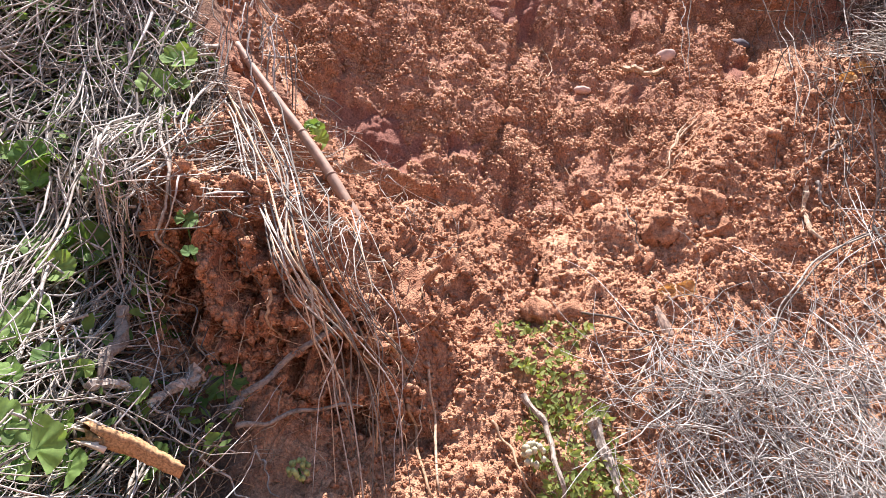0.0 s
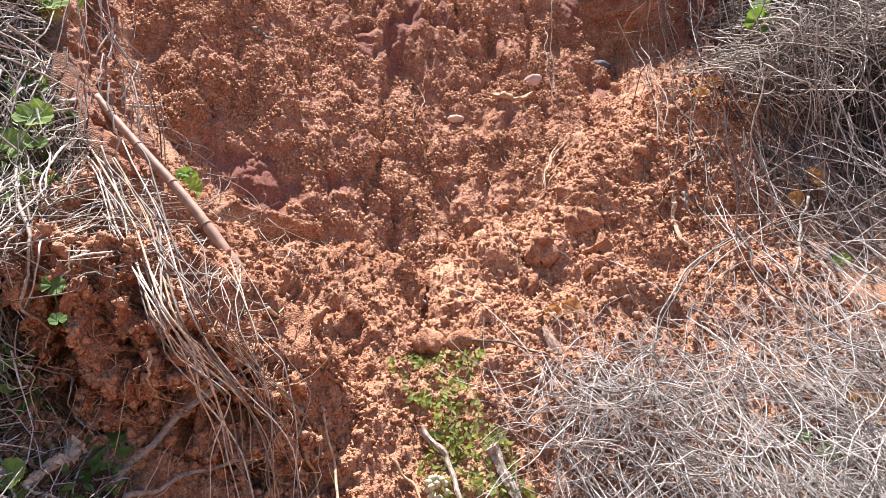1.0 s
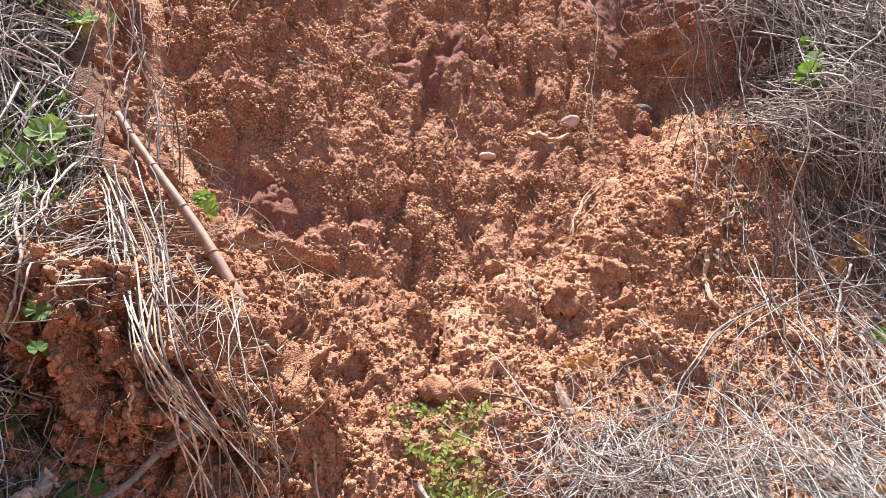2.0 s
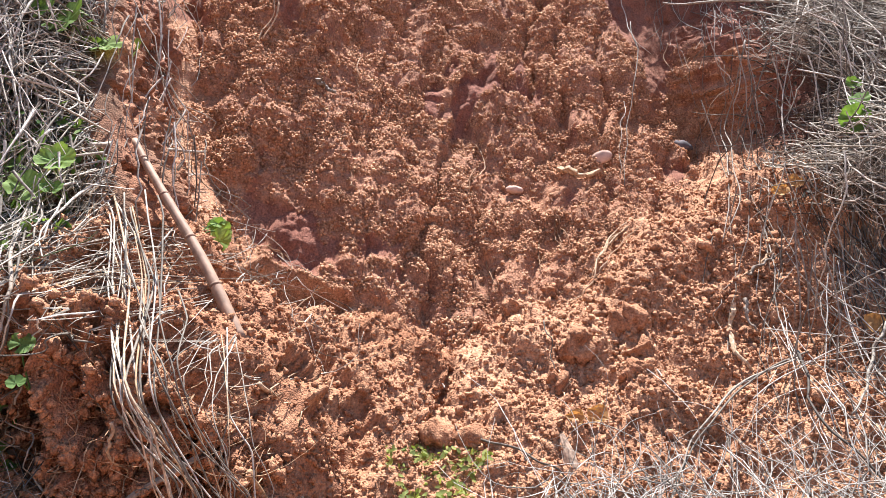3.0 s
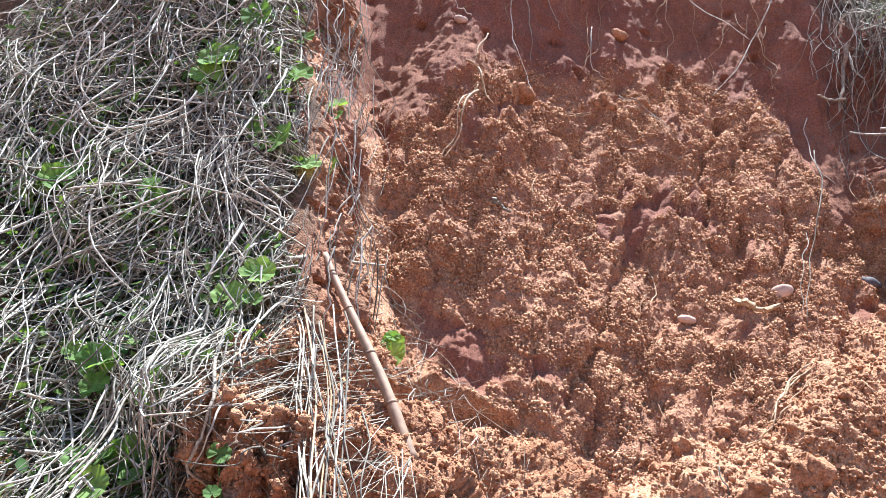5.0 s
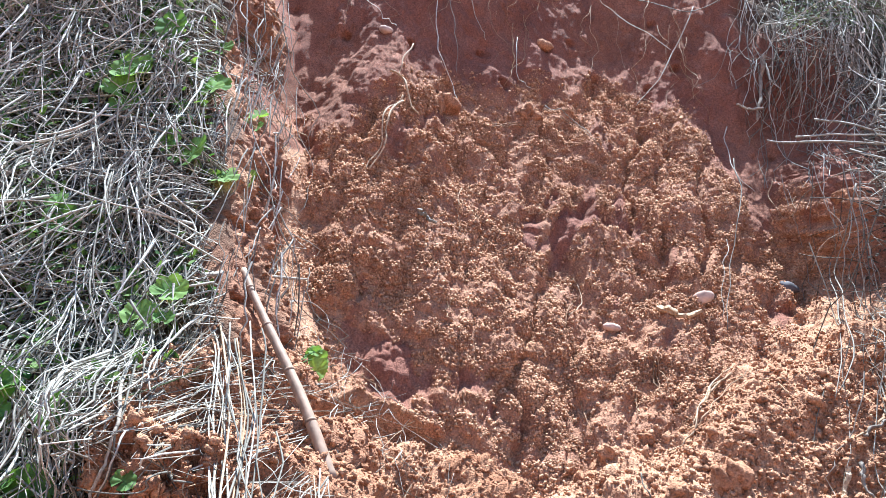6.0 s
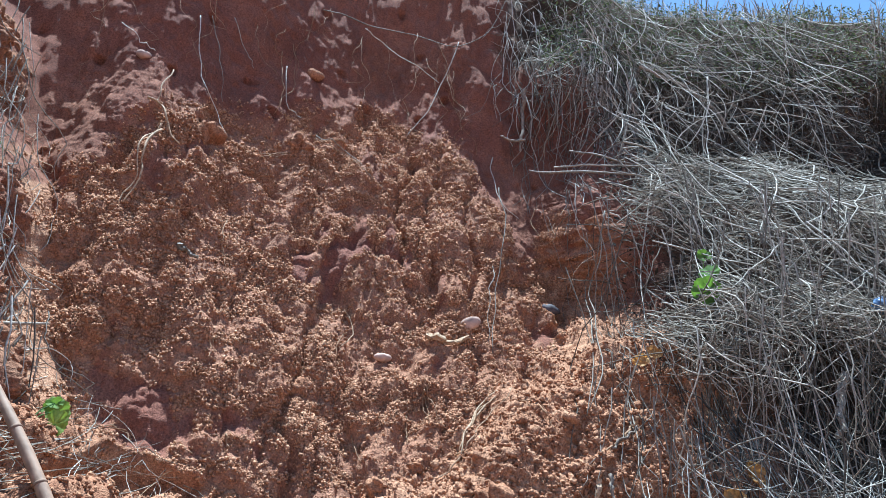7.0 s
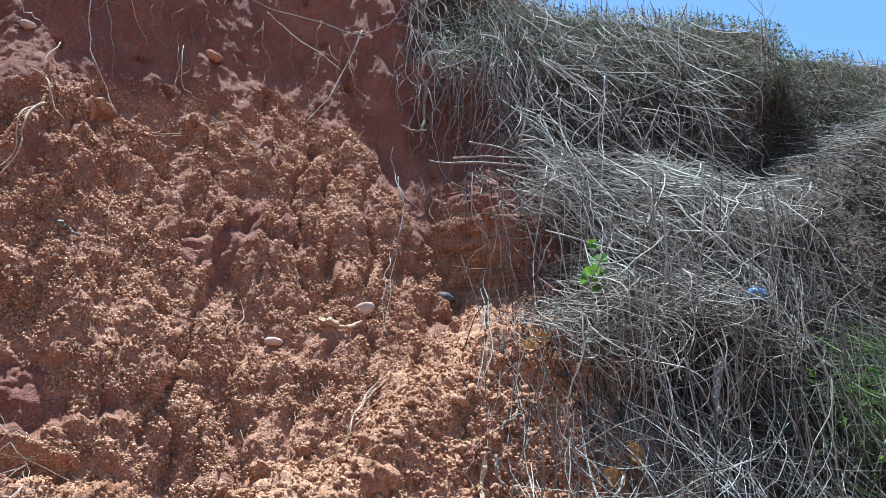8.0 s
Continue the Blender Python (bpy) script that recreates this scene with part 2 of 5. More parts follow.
def tubes(paths, radii, sides=4):
    """Vertices and quads of tubes along paths (n, k, 3) with radii (n, k)."""
    paths, radii = np.asarray(paths, float), np.asarray(radii, float)
    n, k, _ = paths.shape
    run = np.gradient(paths, axis=1)
    run /= np.linalg.norm(run, axis=2, keepdims=True) + 1e-9
    side = np.cross(run, np.array([0.31, 0.84, 0.44]))
    side /= np.linalg.norm(side, axis=2, keepdims=True) + 1e-9
    other = np.cross(run, side)
    turn = np.arange(sides) * 2 * np.pi / sides
    ring = side[:, :, None] * np.cos(turn)[None, None, :, None] + other[:, :, None] * np.sin(turn)[None, None, :, None]
    verts = paths[:, :, None] + ring * radii[:, :, None, None]
    i = np.arange(n * k * sides).reshape(n, k, sides)
    j = np.roll(i, -1, axis=2)
    quads = np.stack([i[:, :-1], j[:, :-1], j[:, 1:], i[:, 1:]], -1).reshape(-1, 4)
    return verts.reshape(-1, 3), quads


# ---- the bank ----
def weights(x, z):
    """How far each form of the bank makes the surface at a place."""
    y = bank_y(x, z)
    def near(form):
        return np.exp(-np.clip(form(x, z) - y, 0, 1) / 0.04)
    w = np.stack([near(f) for f in (face, debris, spur, left_bank, right_bank)])
    return w / (w.sum(0) + 1e-6)


def billow(x, z, octaves=4, seed=0):
    """Rounded knobs with sharp creases between them, 0 to 1."""
    total, size, amp = 0.0, 1.0, 0.5
    for k in range(octaves):
        total = total + amp * np.abs(2 * vnoise(x * size + 7.7 * k, z * size + 3.1 * k, seed + k) - 1)
        size, amp = size * 2.1, amp * 0.55
    return total


def crumbs_mask(x, z):
    """Where the crust is crumbly, from 0 to 1; elsewhere the clay was sheared smooth."""
    wob = 0.05 * fbm(x * 7, z * 7, 3, 41)
    m = 0.7 * fbm((x + wob) * 5.0, (z + wob) * 3.4, 5, 11) + 0.5 * fbm(x * 18, z * 12, 4, 23)
    m = m + 0.30 - 0.36 * step(0.20, 0.04, np.hypot((x + 0.13) * 0.9, (z - 1.93) * 0.8 + 0.35 * (x + 0.13)))
    return step(-0.16, 0.14, m)


def line_distance(x, z, x0, z0, x1, z1):
    """Distance in the front view from the line between two places."""
    ux, uz = x1 - x0, z1 - z0
    t = np.clip(((x - x0) * ux + (z - z0) * uz) / (ux * ux + uz * uz), 0, 1)
    return np.hypot(x - x0 - t * ux, z - z0 - t * uz)


def relief(x, z):
    """Lumps, flutes and crumbs, in metres out of the smooth surface, and how loose the soil is."""
    w = weights(x, z)
    real_z, base_y = z, bank_y(x, z)
    wf, wd, ws, wl, wr = w
    foot = wl * step(-0.75, -0.5, x) * step(1.75, 1.55, z)
    flank = wl * step(-0.04, 0.02, x - left_edge(z)) + wr * step(1.75, 1.5, x) * step(2.15, 1.95, z)
    bare = np.clip(wf + wd + ws + foot + flank + wr * step(1.3, 1.15, x), 0, 1)
    lid = 2.98 + 0.30 * fbm(x * 3.5, x * 0 + 0.5, 4, 77) - 0.45 * step(0.62, 1.0, x) - 0.35 * step(-0.25, -0.5, x)
    below = step(lid + 0.08, lid - 0.10, z + 0.10 * fbm(x * 12, z * 8, 3, 79))
    m = crumbs_mask(x, z) * below
    m = np.clip(m * (wf + 0.6 * wr * step(1.35, 1.15, x) + flank) + wd * 0.95 + (ws + foot) * (0.5 + 0.6 * fbm(x * 8, z * 8, 3, 5)), 0, 1)
    z = 0.6 * z + 0.6 * base_y
    h = 0.05 * fbm(x * 2.1, z * 1.7, 4, 3) * (wf + wd + wl + wr)
    h = h + 0.13 * fbm(x * 5, real_z * 5, 3, 361) * wr * step(1.25, 1.5, x) * step(1.85, 2.1, real_z) * step(2.85, 2.65, real_z)
    h = h + 0.09 * fbm(x * 4.5, real_z * 4.5, 3, 351) * wl * step(0.0, -0.12, x - left_edge(real_z))
    h = h + 0.035 * fbm(x * 6.5, z * 2.2, 4, 31) * wf + 0.032 * fbm(x * 13, z * 6, 3, 37) * wf * below
    h = h + 0.06 * fbm(x * 6.5, z * 6.5, 4, 57) * (wd + 1.5 * ws)
    h = h + (0.022 * fbm(x * 9, z * 4, 4, 63) + 0.014 * billow(x * 22, z * 12, 4, 65)) * wf * (1 - below)
    pits = fbm(x * 12, z * 15, 4, 91)
    h = h - 0.07 * step(-0.02, 0.22, pits) * ws * step(1.72, 1.52, real_z + 0.5 * x) * step(-0.40, -0.33, x) * step(1.0, 1.08, real_z)
    e = 0.02
    lean = np.hypot((bank_y(x + e, real_z) - base_y) / e, (bank_y(x, real_z + e) - base_y) / e)
    fine = step(6.0, 2.4, lean)
    d2, o2 = cells(x * 15 + 0.6 * fbm(x * 25, real_z * 25, 3, 15), real_z * 14 + 0.6 * fbm(x * 25, real_z * 25, 3, 16), 301)
    d4, o4 = cells(x * 34 + 0.5 * fbm(x * 50, real_z * 50, 2, 25), real_z * 36 + 0.5 * fbm(x * 50, real_z * 50, 2, 26), 341)
    under = ws * step(1.70, 1.55, real_z + 0.5 * x) * step(-0.45, -0.36, x) * step(2.2, 0.9, lean)
    h = h + (0.05 * billow(x * 9, real_z * 9, 4, 305) + 0.02 * billow(x * 32, real_z * 32, 3, 307) - 0.085 * step(0.45, 0.25, d2) * step(0.30, 0.45, o2) - 0.035 * step(0.42, 0.25, d4) * step(0.45, 0.6, o4)) * under
    d3, o3 = cells(x * 9, z * 11, 311)
    h = h - 0.03 * step(0.2, 0.06, d3 + 0.1 * fbm(x * 30, z * 30, 2, 317)) * step(0.8, 0.9, o3) * wf * (1 - below) + 0.026 * (billow(x * 7, z * 7, 4, 315) - 0.4) * wf * (1 - below)
    shelf = wr * step(1.45, 1.2, x) * step(2.0, 2.15, real_z) * step(2.9, 2.7, real_z)
    h = h + (0.06 * (billow(x * 6 + 0.5 * fbm(x * 12, real_z * 12, 2, 411), real_z * 13, 3, 413) - 0.35) + 0.02 * billow(x * 30, real_z * 40, 2, 415)) * shelf
    d1, o1 = cells(x * 17 + 0.9 * fbm(x * 20, z * 20, 3, 8), z * 21 + 0.9 * fbm(x * 20, z * 20, 3, 18), 101)
    bump1 = np.sqrt(np.clip(0.55 - d1, 0, 1)) * step(0.45, 0.95, o1) * (0.3 + 0.7 * fine)
    wx, wz = x + 0.006 * fbm(x * 45, z * 45, 2, 141), z + 0.006 * fbm(x * 45, z * 45, 2, 143)
    knobs = billow(wx * 24, wz * 30, 2, 131)
    grain = billow(wx * 58, wz * 74, 2, 151) * fine
    grit = billow(wx * 118, wz * 140, 1, 161) * fine
    # water runnels down the scar, and the crust that stands proud of the sheared clay
    run = 1 - np.abs(2 * vnoise(x * 7.5 + 0.5 * fbm(x * 5, z * 5, 3, 171), z * 1.5, 173) - 1)
    run2 = 1 - np.abs(2 * vnoise(x * 17 + 0.6 * fbm(x * 9, z * 9, 3, 175), z * 4.0, 177) - 1)
    h = h - (0.030 * step(0.55, 1.0, run) + 0.012 * step(0.55, 1.0, run2)) * wf * below
    h = h + (0.007 * m + 0.05 * (billow(x * 9 + 0.5 * fbm(x * 14, z * 14, 2, 191), z * 8, 3, 193) - 0.4) * below) * wf
    h = h + m * (0.026 * bump1 * (0.10 * wf + 0.65 * wd + 0.6 * ws) + knobs * (0.08 + 0.92 * fine) * (0.004 * wf + 0.016 * wd + 0.014 * ws) + 0.014 * grain * (1 - 0.65 * wf) + 0.009 * grit * (1 - 0.6 * wf)) * bare
    h = h + (0.007 * fine * fbm(x * 30, z * 26, 4, 61) + 0.003 * grain) * bare
    # a crust over a dark hollow, and an orange ridge, at the foot of the scar
    crack = line_distance(x, real_z, -0.207, 1.749, 0.004, 1.680)
    h = h - 0.10 * np.exp(-(crack / 0.017) ** 2)
    lip = line_distance(x, real_z - 0.022, -0.207, 1.749, 0.004, 1.680)
    h = h + 0.035 * np.exp(-(lip / 0.015) ** 2)
    ridge = line_distance(x, real_z, 0.082, 1.624, 0.276, 1.493)
    h = h + 0.04 * np.exp(-(ridge / 0.022) ** 2)
    loose = 1.2 * np.exp(-(ridge / 0.03) ** 2) + np.clip(wd * 0.52 + (ws + foot) * 0.62 + wf * (0.05 + 0.25 * m) + 0.40 * fbm(x * 3, z * 3, 3, 19), 0, 1)
    return h, loose, m


def rough_y(x, z):
    """How far ahead the rough surface lies."""
    x, z = np.asarray(x, float), np.asarray(z, float)
    e, y = 0.02, bank_y(x, z)
    lean = np.sqrt(1 + ((bank_y(x + e, z) - y) / e) ** 2 + ((bank_y(x, z + e) - y) / e) ** 2)
    return y - relief(x, z)[0] * np.minimum(lean, 2.5)


# ---- end of relief ----
def axis(*stretches):
    """Places along an axis: (from, to, spacing) one after another."""
    return np.concatenate([np.arange(a, b - s * 0.5, s) for a, b, s in stretches] + [[stretches[-1][1]]])


def surface(x, z):
    """Places on the rough surface for arrays of x and z (a grid's normals are taken from small steps)."""
    e = 0.02
    y = bank_y(x, z)
    dx, dz = (bank_y(x + e, z) - y) / e, (bank_y(x, z + e) - y) / e
    n = np.stack([dx, -np.ones_like(dx), dz], -1)
    n /= np.linalg.norm(n, axis=-1, keepdims=True)
    h, loose, m = relief(x, z)
    return np.stack([x, y, z], -1) + n * h[..., None], n, loose, m


def topsoil(x, z):
    """Where dark humus and litter lie over the clay: on the grown-over slopes."""
    w = weights(x, z)
    edge = 0.12 * fbm(x * 7, z * 7, 3, 71)
    west = step(-0.01, -0.08, x + 0.6 * edge - left_edge(z) - 0.2 * step(1.38, 1.26, z)) * np.maximum(w[3], step(1.38, 1.26, z))
    east = step(1.25, 1.45, x + edge) * np.maximum(step(1.95, 2.1, z + edge), step(1.35, 1.6, x + edge))
    return np.clip(np.maximum(west, east) + step(1.5, 1.85, x) + step(3.3, 3.45, z) * step(0.8, 1.0, x), 0, 1)


def bank_part(name, xs, zs, label):
    gx, gz = np.meshgrid(xs, zs)
    points, _, loose, m = surface(gx, gz)
    return tagged(bulk(name, points, grid_faces(len(zs), len(xs)), SOIL, True, loose, m * (1 - 0.6 * weights(gx, gz)[0]), topsoil(gx, gz)), label, "bank", kind="structure")


COARSE = axis((-0.1, 1.0, 0.1), (1.0, 4.6, 0.016), (4.6, 6, 0.07))
bank_part("ground_bank", axis((-0.66, -0.40, 0.0042), (-0.40, 1.10, 0.0036), (1.10, 1.36, 0.0042)), axis((-0.1, 1.0, 0.1), (1.0, 1.25, 0.0044), (1.25, 2.1, 0.0035), (2.1, 3.1, 0.0042), (3.1, 3.5, 0.006), (3.5, 4.4, 0.014), (4.4, 6, 0.07)), "slumped red clay bank with a crumbly eroded scar")
bank_part("ground_bank_west", axis((-14, -4, 0.5), (-4, -1.6, 0.04), (-1.6, -0.63, 0.014)), COARSE, "red clay bank overgrown with dead vines")
bank_part("ground_bank_east", axis((1.33, 3.4, 0.016), (3.4, 6, 0.1), (6, 16, 0.5)), COARSE, "red clay bank overgrown with dead vines")



def cut_edge():
    """The steep cut between the grown-over slope and the scar: clods, holes and torn humus."""
    z, u = np.meshgrid(axis((1.82, 3.1, 0.004)), np.linspace(0, 1, 150), indexing="ij")
    edge = left_edge(z) + 0.02 * np.sin(11 * z)
    y0 = left_bank(edge - 0.05, z) - 0.0
    y1 = face(edge + 0.06, z) + 0.05
    y = y0 + u * (y1 - y0)
    d, own = cells(y * 15 + fbm(y * 20, z * 20, 3, 321), z * 15 + fbm(y * 20, z * 20, 3, 322), 323)
    bulge = 0.05 * fbm(y * 5, z * 5, 4, 325) + 0.045 * (billow(y * 14, z * 14, 4, 327) - 0.3) + 0.022 * billow(y * 42, z * 42, 3, 329) + 0.012 * billow(y * 100, z * 100, 1, 337) - 0.05 * step(0.40, 0.2, d) * step(0.5, 0.65, own)
    x = edge + np.clip((y - y0) / 9.0, -0.02, 0.09) + 0.012 + bulge * np.sin(np.pi * np.clip(u * 1.15, 0.05, 1)) - 0.10 * step(0.88, 1.0, u) - 0.09 * step(0.10, 0.0, u) - 0.02 * u
    ob = bulk("ground_cut_edge", np.stack([x, y, z], -1), grid_faces(*z.shape), SOIL, True, np.clip(0.55 + 0.6 * fbm(y * 4, z * 4, 3, 331), 0, 1), np.clip(0.35 + fbm(y * 9, z * 9, 3, 333), 0, 1), np.clip(-0.12 + 1.1 * fbm(y * 6, z * 6, 3, 335) + step(0.2, 0.05, u), 0, 0.85))
    return tagged(ob, "torn red soil edge beside the grassy slope", "bank", kind="structure")


cut_edge()
lawn_x, lawn_y = np.meshgrid(axis((-300, -20, 20), (-20, 20, 0.5), (20, 300, 20)), axis((-300, -8, 20), (-8, 2.2, 0.25)))
lawn_z = 0.03 * fbm(lawn_x * 0.8, lawn_y * 0.8, 3, 7)
lawn = bulk("ground", np.stack([lawn_x, lawn_y, lawn_z], -1), grid_faces(*lawn_x.shape), SOIL, True, 0.5 + 0 * lawn_x)
tagged(lawn, "bare trodden red soil at the foot of the bank", "ground", kind="structure")
top_x, top_y = np.meshgrid(axis((-300, -20, 20), (-20, 20, 1.0), (20, 300, 20)), axis((11, 40, 2), (40, 300, 20)))
hill = bulk("ground_hilltop", np.stack([top_x, top_y, 5.4 + 0.1 * fbm(top_x * 0.3, top_y * 0.3, 3, 9)], -1), grid_faces(*top_x.shape), SOIL, True, 0.5 + 0 * top_x)
tagged(hill, "flat ground on top of the bank", "ground", kind="structure")


# ---- loose soil ----
def blob(detail, seed, rough):
    """A lump: an eight-sided crumb, a knobbly ball for larger ones."""
    rng = np.random.default_rng(seed)
    if detail:
        bm = bmesh.new()
        bmesh.ops.create_icosphere(bm, subdivisions=detail, radius=1.0)
        v = np.array([p.co[:] for p in bm.verts])
        f = np.array([[q.index for q in p.verts] for p in bm.faces])
        bm.free()
    else:
        v = np.concatenate([np.eye(3), -np.eye(3)]) * 1.1
        f = np.array([[0, 1, 2], [1, 3, 2], [3, 4, 2], [4, 0, 2], [1, 0, 5], [3, 1, 5], [4, 3, 5], [0, 4, 5]])
    if detail:
        knob = fbm(v[:, 0] * 1.7 + v[:, 2] * 0.9 + seed, v[:, 1] * 1.7 - v[:, 2] * 1.3, 4, seed)
        return v * (1 + 0.75 * knob[:, None] + rough * rng.uniform(-1, 1, (len(v), 1))), f
    return v + rough * rng.uniform(-1, 1, v.shape), f


def scatter_blobs(name, count, sizes, inside, label, seed, detail=0, rough=0.3, chance=None, sink=0.3, kinds=4, tone=1.0):
    """Many lumps of soil pressed into the surface, within a stretch (x0, x1, z0, z1) of the bank."""
    rng = np.random.default_rng(seed)
    x0, x1, z0, z1 = inside
    x, z = rng.uniform(x0, x1, count * 4), rng.uniform(z0, z1, count * 4)
    p, n, loose, m = surface(x, z)
    keep = rng.uniform(0, 1, len(x)) < (m if chance is None else chance(x, z, m))
    p, n, loose = p[keep][:count], n[keep][:count], loose[keep][:count]
    all_v, all_f, all_a, base = [], [], [], 0
    for kind in range(kinds):
        pk, nk, lk = p[kind::kinds], n[kind::kinds], loose[kind::kinds]
        k = len(pk)
        v, f = blob(detail, seed + 31 * kind, rough)
        r = sizes[0] * (sizes[1] / sizes[0]) ** (rng.uniform(0, 1, k) ** 2.0)
        turn = rng.normal(size=(k, 4))
        turn /= np.linalg.norm(turn, axis=1, keepdims=True)
        a, b, c, d = turn.T
        rot = np.stack([1 - 2 * (c * c + d * d), 2 * (b * c - a * d), 2 * (b * d + a * c), 2 * (b * c + a * d), 1 - 2 * (b * b + d * d), 2 * (c * d - a * b),
                        2 * (b * d - a * c), 2 * (c * d + a * b), 1 - 2 * (b * b + c * c)], -1).reshape(k, 3, 3)
        shape = v[None] * rng.uniform(0.5, 1.35, (k, 1, 3)) * r[:, None, None]
        verts = np.einsum("kij,kvj->kvi", rot, shape) + (pk + nk * (r * sink)[:, None])[:, None]
        all_v.append(verts.reshape(-1, 3))
        all_f.append((f[None] + (np.arange(k) * len(v))[:, None, None]).reshape(-1, 3) + base)
        all_a.append(np.repeat(np.clip(lk * tone + rng.uniform(-0.15, 0.25, k), 0, 1), len(v)))
        base += k * len(v)
    ob = bulk(name, np.concatenate(all_v), np.concatenate(all_f), SOIL, False, np.concatenate(all_a), np.ones(base))
    return tagged(ob, label, "soil", kind="stuff")


def on_ledges(x, z, m):
    """Crumbs lie in short level drifts on the crust."""
    drift = fbm(x * 9 + 2 * fbm(x * 5, z * 5, 2, 181), z * 30, 3, 183)
    return m * (0.12 + 0.88 * step(-0.15, 0.12, drift)) * np.clip(weights(x, z)[0] * 1.5 + weights(x, z)[4] * step(1.3, 1.1, x) + weights(x, z)[3] * step(-0.04, 0.02, x - left_edge(z)), 0, 1)


scatter_blobs("soil_crumbs", 78000, (0.0018, 0.0064), (-0.75, 1.2, 1.5, 3.2), "small crumbs of red clay stuck to the scar", 5, chance=on_ledges, sink=0.55, kinds=12, tone=0.6)
scatter_blobs("loose_soil", 24000, (0.0018, 0.0085), (-0.1, 1.3, 1.05, 2.1), "loose crumbs of orange red soil at the foot of the scar", 6, chance=lambda x, z, m: weights(x, z)[1], tone=1.5)
scatter_blobs("soil_lumps", 420, (0.005, 0.016), (0.3, 1.2, 1.40, 2.05), "rough lumps of slumped red soil", 7, 2, 0.24, chance=lambda x, z, m: weights(x, z)[1] * step(-0.25, 0.2, fbm(x * 7, z * 7, 2, 88)), sink=0.1, kinds=14)
scatter_blobs("spur_crumbs", 15000, (0.0022, 0.011), (-0.60, 0.40, 1.05, 2.0), "orange crumbs on the undercut soil spur", 8, chance=lambda x, z, m: np.clip((weights(x, z)[2] + weights(x, z)[3] * (z < 1.6)) * (1 - 0.6 * topsoil(x, z)), 0, 1))


# ---- dry growth ----
def lay(x, z, lift):
    return np.stack([x, np.minimum(rough_y(x, z), bank_y(x, z)) - lift, z], -1)


def mat_of_strands(name, mat, count, inside, label, seed, length=(0.2, 0.6), heading=(-90, 60), curl=0.5, radius=(0.0011, 0.0028), lift=(0.0, 0.09), points=11, allowed=None, sag=0.0, clumps=0):
    """Strands that lie over the slope in a tangle. heading: degrees from +x in the slope's plane, and its spread."""
    rng = np.random.default_rng(seed)
    x0, x1, z0, z1 = inside
    x, z = rng.uniform(x0, x1, count * 3), rng.uniform(z0, z1, count * 3)
    if allowed is not None:
        ok = allowed(x, z)
        x, z = x[ok], z[ok]
    x, z = x[:count], z[:count]
    n = len(x)
    if clumps:
        of = rng.integers(0, clumps, n)
        x, z = x[of] + rng.normal(0, 0.022, n), z[of] + rng.normal(0, 0.03, n)
    step_len = rng.uniform(*length, n) / points
    angle = np.radians(rng.normal(heading[0], heading[1], n))
    bend = rng.normal(0, curl, n) / points
    up0, up1 = rng.uniform(*lift, n), rng.uniform(*lift, n)
    bow = rng.uniform(-0.3, 1.0, n) * 0.35 * step_len * points * curl
    out = np.zeros((n, points, 3))
    for k in range(points):
        u = k / (points - 1)
        rise = up0 * (1 - u) + up1 * u + bow * np.sin(np.pi * u)
        out[:, k] = lay(x, z, np.maximum(rise, lift[0]))
        out[:, k, 2] -= sag * u * u
        bend = bend + rng.normal(0, curl * 0.9, n) / points
        angle = angle + bend
        x, z = x + np.cos(angle) * step_len, z + np.sin(angle) * step_len * 0.8
    if allowed is not None:
        within = on_left if allowed is straw_zone else allowed
        ok = within(out[:, -1, 0] - 0.04, out[:, -1, 2]) & within(out[:, points // 2, 0] - 0.04, out[:, points // 2, 2])
        out, n = out[ok], int(ok.sum())
    r = rng.uniform(radius[0] ** 0.5, radius[1] ** 0.5, n) ** 2
    taper = np.linspace(1, 0.45, points)[None]
    v, f = tubes(out, r[:, None] * taper * rng.uniform(0.7, 1.25, (n, points)), 4 if radius[1] > 0.003 else 3)
    return tagged(bulk(name, v, f, mat), label, "dry grass", kind="stuff")


def on_left(x, z):
    return x < left_edge(z) + 0.015 * np.sin(23 * z) + 0.20 * step(1.38, 1.26, z)


def patchy(x, z, size, amount, seed):
    """True in patches that cover about that share of the slope."""
    return fbm(x * size, z * size, 3, seed) * 1.6 + 0.5 < amount + 0.15 * vnoise(x * 90, z * 90, seed)


def mat_in(name, mat, count, zone, label, seed, **more):
    return mat_of_strands(name, mat, count, zone, label, seed, **more)


def straw_zone(x, z):
    """Straw hangs thickest along the edge and higher up; lower down the herbs show through."""
    thick_at = step(0.62, 0.22, left_edge(z) - x) + step(1.9, 2.4, z + 0.25 * fbm(x * 4, z * 4, 3, 401))
    return on_left(x, z) & (vnoise(x * 60, z * 60, 403) < 0.22 + 0.78 * np.clip(thick_at, 0, 1))


